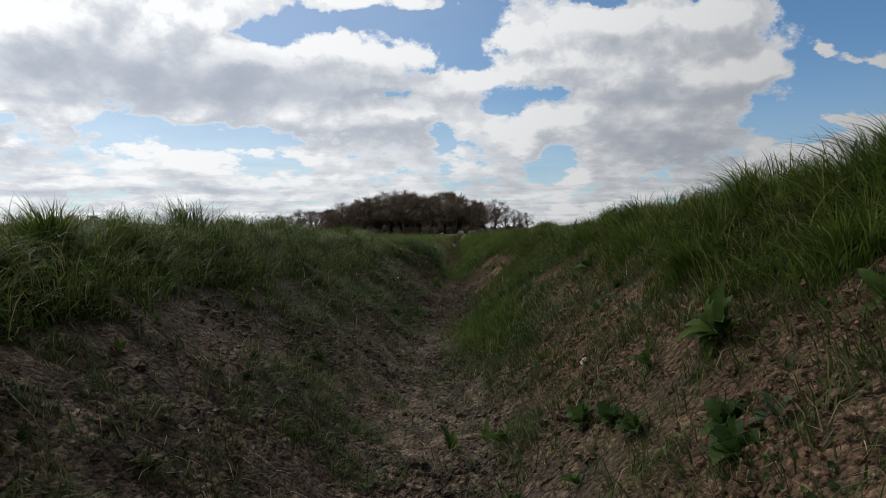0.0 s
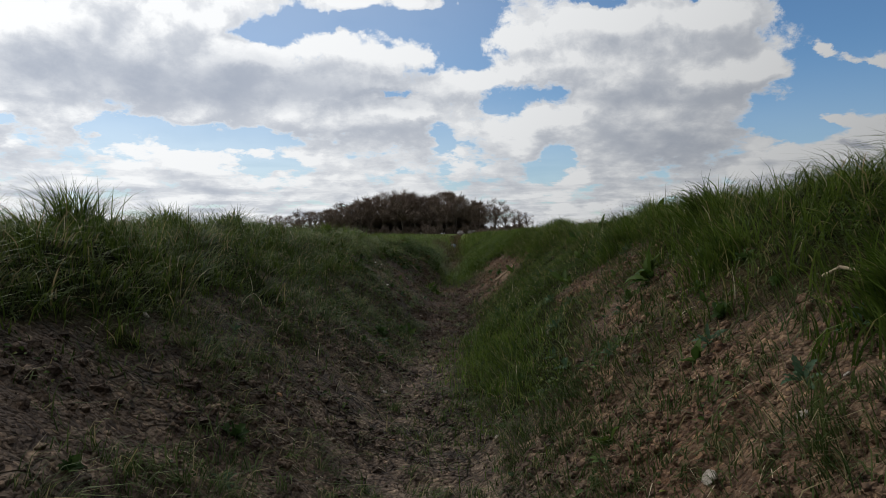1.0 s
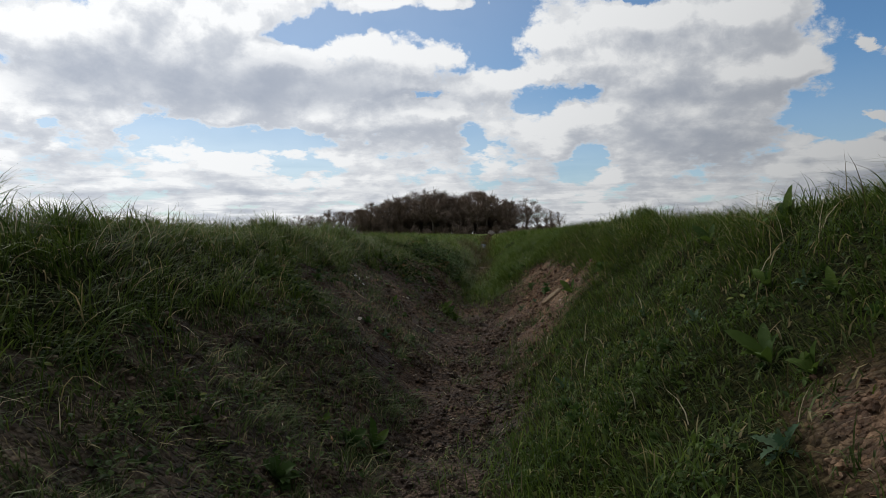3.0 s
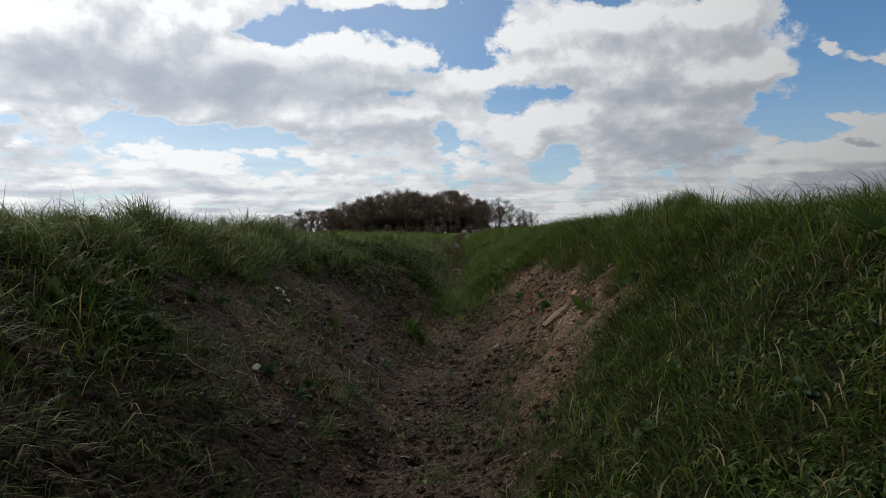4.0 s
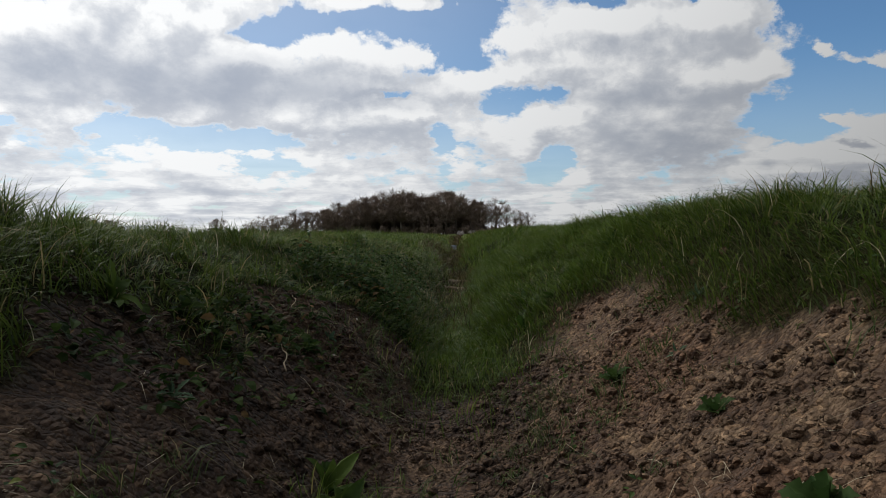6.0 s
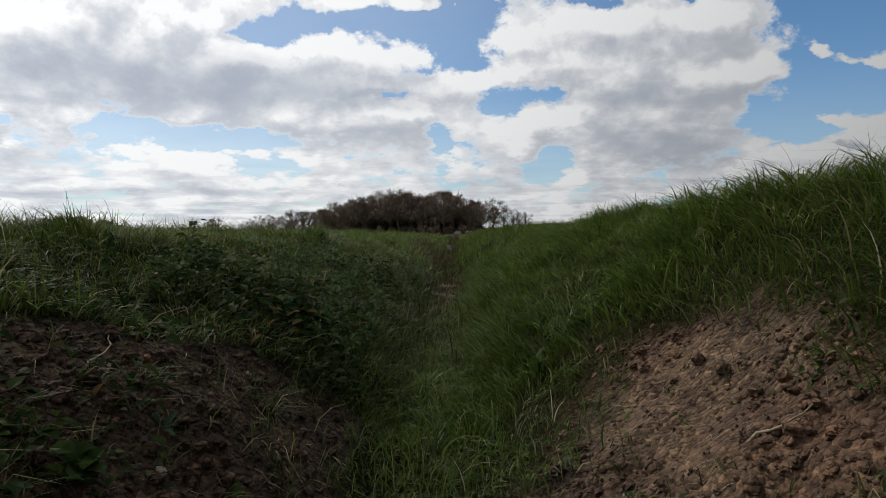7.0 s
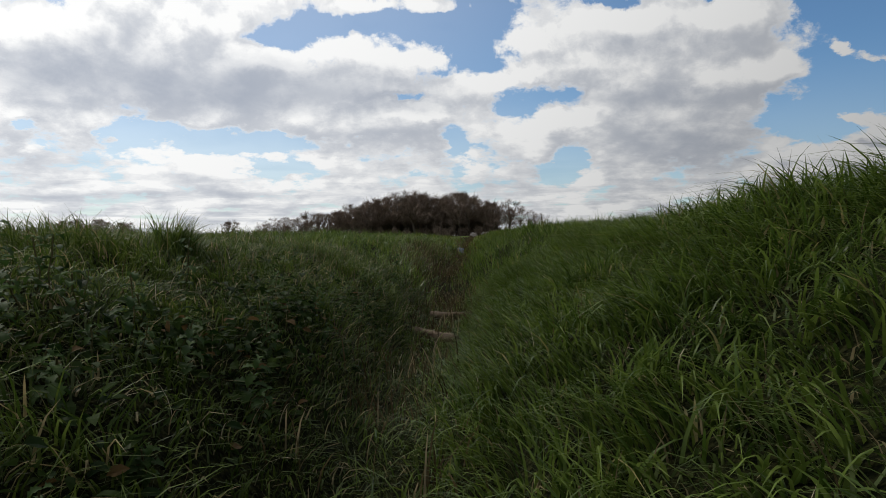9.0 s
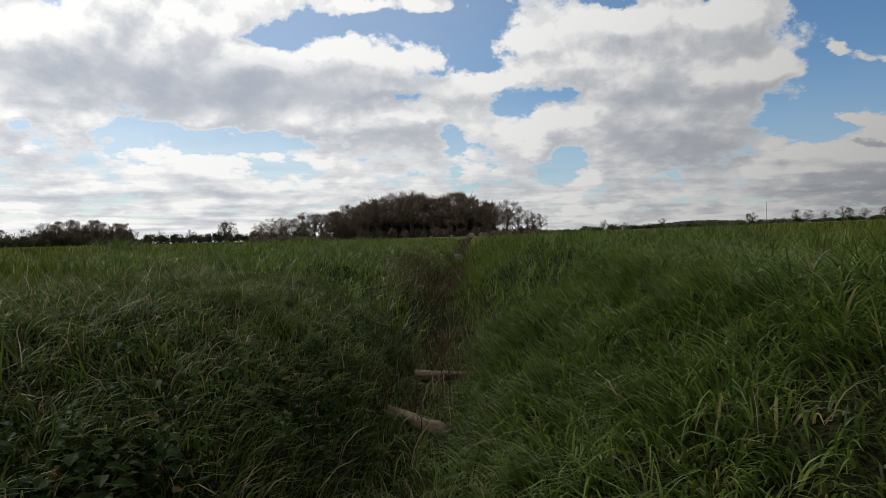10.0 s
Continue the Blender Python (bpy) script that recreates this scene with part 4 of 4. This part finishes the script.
for x, y, length, radius, turn in ((-0.63, 7.65, 0.2, 0.003, -50), (0.95, 3.2, 0.26, 0.005, 20), (-0.7, 8.5, 0.12, 0.003, 80), (0.55, 8.9, 0.14, 0.003, 15), (-0.5, 10.9, 0.16, 0.003, 40), (0.5, 4.9, 0.12, 0.003, -20), (0.66, 11.2, 0.12, 0.003, 60), (-0.62, 11.5, 0.2, 0.0028, 30)):
    pts = [(length * (i / 6 - 0.5), 0.05 * length * math.sin(1.3 * i), 0.03 * length * math.sin(2.1 * i)) for i in range(7)]
    stick = tagged(part("stick", tube(bmesh.new(), pts, [radius * (1 - 0.09 * i) for i in range(7)], 5), TWIG, shade=True), "thin dry bent stick lying on the ditch bank", "stick", "dry sticks in the ditch")
    stick.matrix_world = Matrix.Translation((x, y, ground_at(x, y) + radius + 0.012)) @ slope_turn(x, y, radians(turn))


# ---- weeds ----
def leaf_mesh(name, mat, length, width, lobes=0, curl=0.35, fold=0.25, n=7):
    """A leaf along +x: midrib fold, drooping tip, plain or toothed edge."""
    bm = bmesh.new()
    rows = []
    for i in range(n + 1):
        t = i / n
        w = width * 0.5 * (math.sin(math.pi * min(1, t * 0.93 + 0.07)) ** 0.75)
        if lobes:
            w *= 1 - 0.45 * (i % 2)
        if i == 0:
            w = width * 0.05
        x, z = length * t * (1 - 0.2 * curl * t), length * (0.45 * t - 0.75 * curl * t * t)
        wave = 0.04 * width * math.sin(i * 2.3)
        rows.append([bm.verts.new((x, -w, z + w * fold * 2 + wave)), bm.verts.new((x, 0, z)), bm.verts.new((x, w, z + w * fold * 2 - wave))])
    for a, b in zip(rows, rows[1:]):
        for j in range(2):
            bm.faces.new((a[j], b[j], b[j + 1], a[j + 1]))
    me = bpy.data.meshes.new(name)
    bm.to_mesh(me)
    bm.free()
    me.materials.append(mat)
    me.shade_smooth()
    return me


DOCK_LEAVES = [leaf_mesh("leaf", DOCK, 0.12, 0.038, curl=c, n=8) for c in (0.3, 0.6, 0.9)]
ROUND_LEAVES = [leaf_mesh("leaf", NETTLE, 0.052, 0.034, 1, curl=c, n=8) for c in (0.3, 0.6)]
THISTLE_LEAVES = [leaf_mesh("leaf", THISTLE, 0.085, 0.028, 1, curl=c, n=10) for c in (0.3, 0.7)]
NETTLE_LEAVES = [leaf_mesh("leaf", NETTLE, 0.055, 0.034, 1, curl=c, n=8) for c in (0.5, 0.9)]


def rosette(name, leaves, count, size, r, label, category, group):
    base = new(name)
    for k in range(count):
        leaf = new("leaf", leaves[k % len(leaves)])
        leaf.parent = base
        s = size * r.uniform(0.65, 1.15)
        leaf.matrix_basis = Matrix.Rotation(k * 2.4 + r.uniform(-0.3, 0.3), 4, "Z") @ Matrix.Rotation(-r.uniform(0.0, 1.0), 4, "Y") @ Matrix.Translation((0.008, 0, 0)) @ Matrix.Scale(s, 4)
    return tagged(base, label, category, group)


def nettle(r, tall):
    base = new("nettle")
    bm = tube(bmesh.new(), [(0.01 * math.sin(i), 0.01 * math.cos(i * 1.7) - 0.01, tall * i / 4) for i in range(5)], [0.0025] * 5, 4)
    part("stem", bm, STEM, base)
    pairs = 6
    for k in range(pairs):
        for side in (0, math.pi):
            leaf = new("leaf", NETTLE_LEAVES[k % 2])
            leaf.parent = base
            s = r.uniform(0.8, 1.2) * (1.15 - 0.09 * k)
            leaf.matrix_basis = Matrix.Translation((0, 0, tall * (0.25 + 0.75 * k / (pairs - 1)))) @ Matrix.Rotation(side + k * 1.57 + r.uniform(-0.2, 0.2), 4, "Z") @ Matrix.Rotation(r.uniform(0.1, 0.5), 4, "Y") @ Matrix.Scale(s, 4)
    return tagged(base, "dark green stinging nettle with toothed leaf pairs on the bank", "nettle", "nettles on the bank")


def set_plant(ob, x, y, turn, lean=0.5, sink=0.004):
    up = Matrix.Identity(4).lerp(slope_turn(x, y), lean)
    ob.matrix_basis = Matrix.Translation((x, y, ground_at(x, y) - sink)) @ up @ Matrix.Rotation(turn, 4, "Z")


def plant_weeds():
    r = random.Random(21)
    kinds = [rosette("dock_plant", DOCK_LEAVES, 11, 1.0, r, "broad-leaved green dock plant growing from the bank", "dock plant", "dock plants"),
             rosette("dock_plant", DOCK_LEAVES, 7, 0.8, r, "broad-leaved green dock plant growing from the bank", "dock plant", "dock plants"),
             rosette("weed", ROUND_LEAVES, 14, 1.1, r, "low dark green leafy weed on the clay bank", "weed", "leafy weeds"),
             rosette("thistle", THISTLE_LEAVES, 9, 1.0, r, "grey-green young thistle rosette on bare soil", "thistle", "young thistles")]
    spots = [(0, 0.84, 4.39), (0, 0.71, 2.25), (0, 0.74, 2.3), (1, 0.04, 3.0), (1, 0.2, 3.05), (1, 0.24, 2.9), (0, -0.22, 10.35), (1, -0.16, 10.28), (1, -0.27, 10.42), (2, 0.61, 9.8), (2, 0.47, 2.36), (2, 0.43, 2.5), (2, 0.58, 1.85),
             (2, 0.62, 1.95), (2, 0.5, 2.2), (3, -0.47, 8.0), (3, -0.36, 8.15), (3, 0.73, 3.05), (3, -0.42, 5.9), (2, 0.66, 10.35), (2, 0.55, 10.9), (3, 0.5, 9.7), (3, 0.72, 10.8), (3, 0.4, 9.95), (1, 0.75, 6.0), (1, 0.95, 6.4),
             (2, -0.35, 6.6), (2, -0.45, 6.1), (1, -0.3, 6.7), (3, -0.6, 10.3), (3, -0.3, 9.2), (2, -0.85, 8.1), (1, 0.8, 12.5), (1, 0.6, 12.4), (1, 0.48, 12.7), (1, 0.95, 12.6), (0, -1.05, 8.1), (1, -0.95, 7.5), (1, 1.1, 7.4), (2, 0.78, 3.6),
             (1, 0.9, 1.9), (1, 0.98, 2.3), (3, -0.8, 4.3), (2, -0.55, 3.6), (1, 0.4, 12.3), (0, -0.9, 10.6), (2, -0.5, 11.2), (3, 0.85, 11.0), (3, 0.9, 10.0), (1, 0.7, 8.9), (2, 0.9, 8.8), (0, 1.2, 6.9), (0, 1.25, 5.7), (1, -1.3, 6.0), (1, -1.35, 9.6)]
    while len(spots) < 150:
        x, y = (r.uniform(0.3, 1.0), r.uniform(1.6, 8.4)) if r.random() < 0.7 else (r.uniform(-0.95, -0.3), r.uniform(1.8, 11.5))
        spots.append((r.choice((1, 2, 2, 3)), x, y))
    used = set()
    for k, x, y in spots:
        ob = kinds[k] if k not in used else copy_thing(kinds[k], Matrix.Identity(4))
        used.add(k)
        set_plant(ob, x + r.uniform(-0.02, 0.02), y + r.uniform(-0.02, 0.02), r.uniform(0, 6.28), 0.8)
        ob.scale = [r.uniform(0.45, 0.65) if k == 3 else r.uniform(0.75, 1.2) if len(used) and spots.index((k, x, y)) < 54 else r.uniform(0.3, 0.7)] * 3
    first = [nettle(r, 0.16), nettle(r, 0.22), nettle(r, 0.12)]
    for k in range(112):
        x, y = (r.uniform(-0.80, -0.22), r.uniform(11.9, 14.2)) if k < 90 else (r.uniform(-0.75, -0.15), r.uniform(14, 18.5))
        if x > -0.55 and y < 12.2:
            continue
        ob = first[k] if k < 3 else copy_thing(first[k % 3], Matrix.Identity(4))
        set_plant(ob, x, y, r.uniform(0, 6.28), 0.35)
        ob.scale = [r.uniform(0.5, 0.9)] * 3


plant_weeds()


# ---- trees and far things ----
def bare_tree(seed, tall, spread, twigs):
    """Trunk and crown of a leafless tree: tapered limbs reach out to bunches of fine twigs."""
    r = random.Random(seed)
    trunk, crown = bmesh.new(), bmesh.new()
    wide = tall * (0.15 + 0.15 * spread)
    tube(trunk, [(0.02 * tall * math.sin(seed + k), 0.015 * tall * math.cos(2 * k), tall * 0.13 * k - 0.3) for k in range(6)], [tall * 0.024 * (1 - 0.16 * k) for k in range(6)], 6)
    bunches = []
    for k in range(30):
        a, h = k * 2.4 + r.uniform(-0.3, 0.3), r.uniform(-0.75, 1.0)
        q = math.sqrt(1 - h * h) * r.uniform(0.55, 1.0)
        bunches.append(Vector((math.cos(a) * q * wide, math.sin(a) * q * wide, tall * (0.58 + 0.33 * h * r.uniform(0.85, 1)))))
    for c in bunches:
        start = Vector((0, 0, tall * min(0.55, 0.2 + 0.45 * c.z / tall * r.uniform(0.5, 1))))
        bend = Vector((r.uniform(-1, 1), r.uniform(-1, 1), r.uniform(-0.5, 1))) * tall * 0.03
        tube(crown, [start, start.lerp(c, 0.4) + bend, start.lerp(c, 0.75) + bend * 0.6, c], [tall * 0.010, tall * 0.007, tall * 0.004, tall * 0.002], 3)
    for k in range(twigs):
        c = bunches[k % len(bunches)]
        out = (c - Vector((0, 0, tall * 0.45))).normalized()
        way = (out * 0.5 + Vector((r.gauss(0, 0.7), r.gauss(0, 0.7), r.gauss(0.15, 0.6)))).normalized()
        a = c + way * tall * r.uniform(0, 0.06) + Vector((r.gauss(0, 1), r.gauss(0, 1), r.gauss(0, 1))) * tall * 0.018
        way = way * tall * r.uniform(0.03, 0.085)
        side = way.orthogonal().normalized() * tall * r.uniform(0.0012, 0.0034)
        crown.faces.new([crown.verts.new(p) for p in (a - side, a + side, a + way + side * 0.3, a + way - side * 0.3)])
    return trunk, crown


def bush_shape(seed, wide, tall, leaves, size):
    """A shrub: many small leaf clusters in an uneven dome, on short stems."""
    r = random.Random(seed)
    bm = bmesh.new()
    domes = [(Vector((r.uniform(-0.6, 0.6) * wide, r.uniform(-0.4, 0.4) * wide, tall * r.uniform(0.25, 0.55))), r.uniform(0.3, 0.5)) for _ in range(6)]
    for k in range(leaves):
        c, q = domes[k % 6]
        way = Vector((r.gauss(0, 1), r.gauss(0, 1), r.gauss(0.1, 0.8))).normalized() * (r.random() ** 0.4) * q
        p = c + Vector((way.x * wide, way.y * wide, way.z * tall))
        p.z = max(p.z, 0.03)
        a = Vector((r.gauss(0, 1), r.gauss(0, 1), r.gauss(0, 1))).normalized() * size * r.uniform(0.5, 1.2)
        b = a.orthogonal().normalized() * size * r.uniform(0.3, 0.7)
        bm.faces.new([bm.verts.new(p + o) for o in (-a, -b * 0.8, a, b)])
    return bm


def plant_trees():
    r = random.Random(77)
    label = "bare leafless winter tree with dense brown twigs"
    kinds = []
    for k, (tall, spread, twigs) in enumerate(((20, 0.75, 1900), (20, 0.6, 1800), (19, 0.9, 1900), (20, 0.65, 1700), (16, 1.25, 1700), (13, 1.0, 1100))):
        trunk, crown = bare_tree(k + 3, tall, spread, twigs)
        base = new("tree")
        top = max(v.co.z for v in crown.verts)
        part("trunk", trunk, BARK, base)
        part("crown", crown, TWIGS, base, "bare twig crown without leaves")
        kinds.append((tagged(base, label, "tree"), top))
    used = set()

    def tree(k, x, y, tall, group):
        ob, top = kinds[k]
        if k in used:
            ob = copy_thing(ob, Matrix.Identity(4))
        used.add(k)
        s = tall / top
        ob.matrix_basis = Matrix.Translation((x, y, ground_at(x, y) - 0.9)) @ Matrix.Rotation(r.uniform(0, 6.28), 4, "Z") @ Matrix.Diagonal((s * r.uniform(0.95, 1.2), s * r.uniform(0.95, 1.2), s, 1))
        tagged(ob, label, "tree", group)

    # the copse ahead
    for row in range(4):
        for k in range(15):
            x = -59 + 71 * (k + r.uniform(-0.3, 0.3)) / 14
            tall = float(np.interp(x, (-61, -46, -36, -28, -2, 4, 12), (15.5, 19.5, 21.3, 22.8, 22.8, 18.8, 17.6)))
            tree(r.randrange(5), x, 306 + row * 8 + r.uniform(-3, 3), tall * r.uniform(0.84, 1.06), "trees of the copse")
    for x, tall, k in ((-77, 13, 5), (-73, 15, 4), (-70, 14.5, 4), (-66, 14, 2), (-63, 13.5, 2), (-60, 15, 3), (-86, 11, 5), (-82, 12, 5), (14, 16, 1), (19.2, 18.2, 4), (24, 13, 5), (28, 12, 5), (31, 11.5, 5), (34.5, 10.5, 5), (-68, 14, 0), (-75, 13.5, 0), (20, 14, 2), (11, 17, 2)):
        tree(k, x, 312 + r.uniform(-4, 8), tall, "trees of the copse")
    # woods and single trees along the far hedges
    for k in range(16):
        tree(r.randrange(4), -246 + 48 * (k / 15) + r.uniform(-1, 1), 385 + r.uniform(0, 16), r.uniform(14.5, 17.5), "trees along the far hedge")
    for x, y, tall, k in ((-272, 390, 12, 2), (-262, 395, 12, 1), (-284, 390, 12, 0), (-255, 392, 11, 5), (-134, 383, 14, 4), (-137, 384, 13, 2), (-118, 385, 11, 5), (-178, 392, 9, 5), (-160, 392, 9, 5), (-194, 392, 10, 5), (-106, 352, 12, 5), (-100, 350, 13.5, 4), (-95, 352, 14, 4),
                          (252, 600, 12, 4), (249, 602, 11, 2), (290, 600, 13, 2), (300, 600, 13, 4), (316, 602, 11, 5), (330, 600, 15, 4), (338, 604, 13, 2), (352, 606, 13, 4), (370, 606, 13, 2), (85, 420, 8, 5), (150, 520, 9, 5), (98, 420, 6, 5)):
        tree(k, x, y, tall, "trees along the far hedge")
    # undergrowth and hedges
    shrubs = [part("shrub", bush_shape(k, 1.0, 1.0, 420, 0.11), SHRUB) for k in range(3)]
    shrubs.append(part("shrub", bush_shape(9, 1.0, 1.0, 1000, 0.07), BLOSSOM))
    dark = [part("shrub", bush_shape(30 + k, 1.0, 1.0, 520, 0.12), TWIGS) for k in range(2)]
    shrubs += dark
    spent = set()

    def shrub(k, x, y, wide, tall, label, group):
        ob = shrubs[k] if k not in spent else copy_thing(shrubs[k], Matrix.Identity(4))
        spent.add(k)
        ob.matrix_basis = Matrix.Translation((x, y, ground_at(x, y) - 0.9)) @ Matrix.Rotation(r.uniform(0, 6.28), 4, "Z") @ Matrix.Diagonal((wide, wide, tall, 1))
        tagged(ob, label, "shrub", group)

    for k in range(56):
        shrub(4 + k % 2, -92 + 126 * (k % 28) / 27 + r.uniform(-1, 1), (301 if k < 28 else 322) + r.uniform(-2, 3), 3.6, (r.uniform(4.5, 7.2) if k < 28 else 10) * (0.6 if k % 28 > 22 else 0.65 if k % 28 < 8 else 1), "dark leafless undergrowth at the edge of the copse", "undergrowth of the copse")
    for x, y, wide, tall in ((2.5, 260, 2.6, 3.6), (6.5, 262, 2.2, 3.0), (-37, 298, 1.6, 3.2)):
        shrub(3, x, y, wide, tall, "pale blossoming thorn bush before the dark copse", "blossoming thorns")
    for k in range(12):
        shrub(4 + k % 2, 5 + k * 2.2, 272 + r.uniform(-3, 3), 2.2, r.uniform(2.2, 3.8), "brown leafless thorn shrub by the ditch end", "thorn shrubs")
    for k in range(34):
        shrub(4 + k % 2, (-248 + 52 * k / 21) if k < 22 else (-292 + 32 * (k - 22) / 11), 388 + r.uniform(-3, 3), 4.5, r.uniform(10, 13) if k < 22 else r.uniform(7, 10), "dark leafless thicket at the edge of a far wood", "thicket of the far wood")
    for k in range(20):
        shrub(4 + k % 2, -62 + 74 * k / 19, 334, 4.6, 13, "dark leafless undergrowth at the edge of the copse", "undergrowth of the copse")
    for k in range(70):
        shrub(k % 3, -290 + 195 * k / 69, 380 + r.uniform(-3, 3), 4.4, r.uniform(4.5, 8.0), "dense green-brown hedge shrub at the field edge", "far hedge")
    for k in range(64):
        x = 45 + 400 * k / 63
        shrub(k % 3, x, 430 + x * 0.5 + r.uniform(-4, 4), 7, r.uniform(3.6, 6.4), "dense green-brown hedge shrub at the field edge", "far hedge")


plant_trees()


def far_hill():
    """A wooded rise on the skyline: a long low mound with a ragged top."""
    bm = bmesh.new()
    r = random.Random(8)
    for k in range(2600):
        u = r.random()
        x = 372 + 240 * u
        top = 4 + 15 * smooth(np.array(u), 0, 0.7) * (1 - 0.25 * u)
        z = 14 + r.random() ** 0.6 * float(top)
        p = Vector((x, 1500 + r.uniform(-30, 30), z))
        a = Vector((r.uniform(3, 7), 0, r.uniform(-1, 1)))
        b = Vector((r.uniform(-1, 1), r.uniform(-2, 2), r.uniform(2.5, 5)))
        bm.faces.new([bm.verts.new(p + o) for o in (-a, -b, a, b)])
    tagged(part("far_wood", bm, HAZED_WOOD), "wooded rise on the horizon with haze painted into its colour", "woodland", kind="stuff")


far_hill()
mast = tagged(part("mast", tube(bmesh.new(), [(0, 0, 26.0 * i / 5) for i in range(6)], [0.42 - 0.05 * i for i in range(6)], 6), STEEL), "slender grey mast standing beyond the far trees", "mast")
mast.location = (345, 780, ground_at(345, 780) - 0.3)
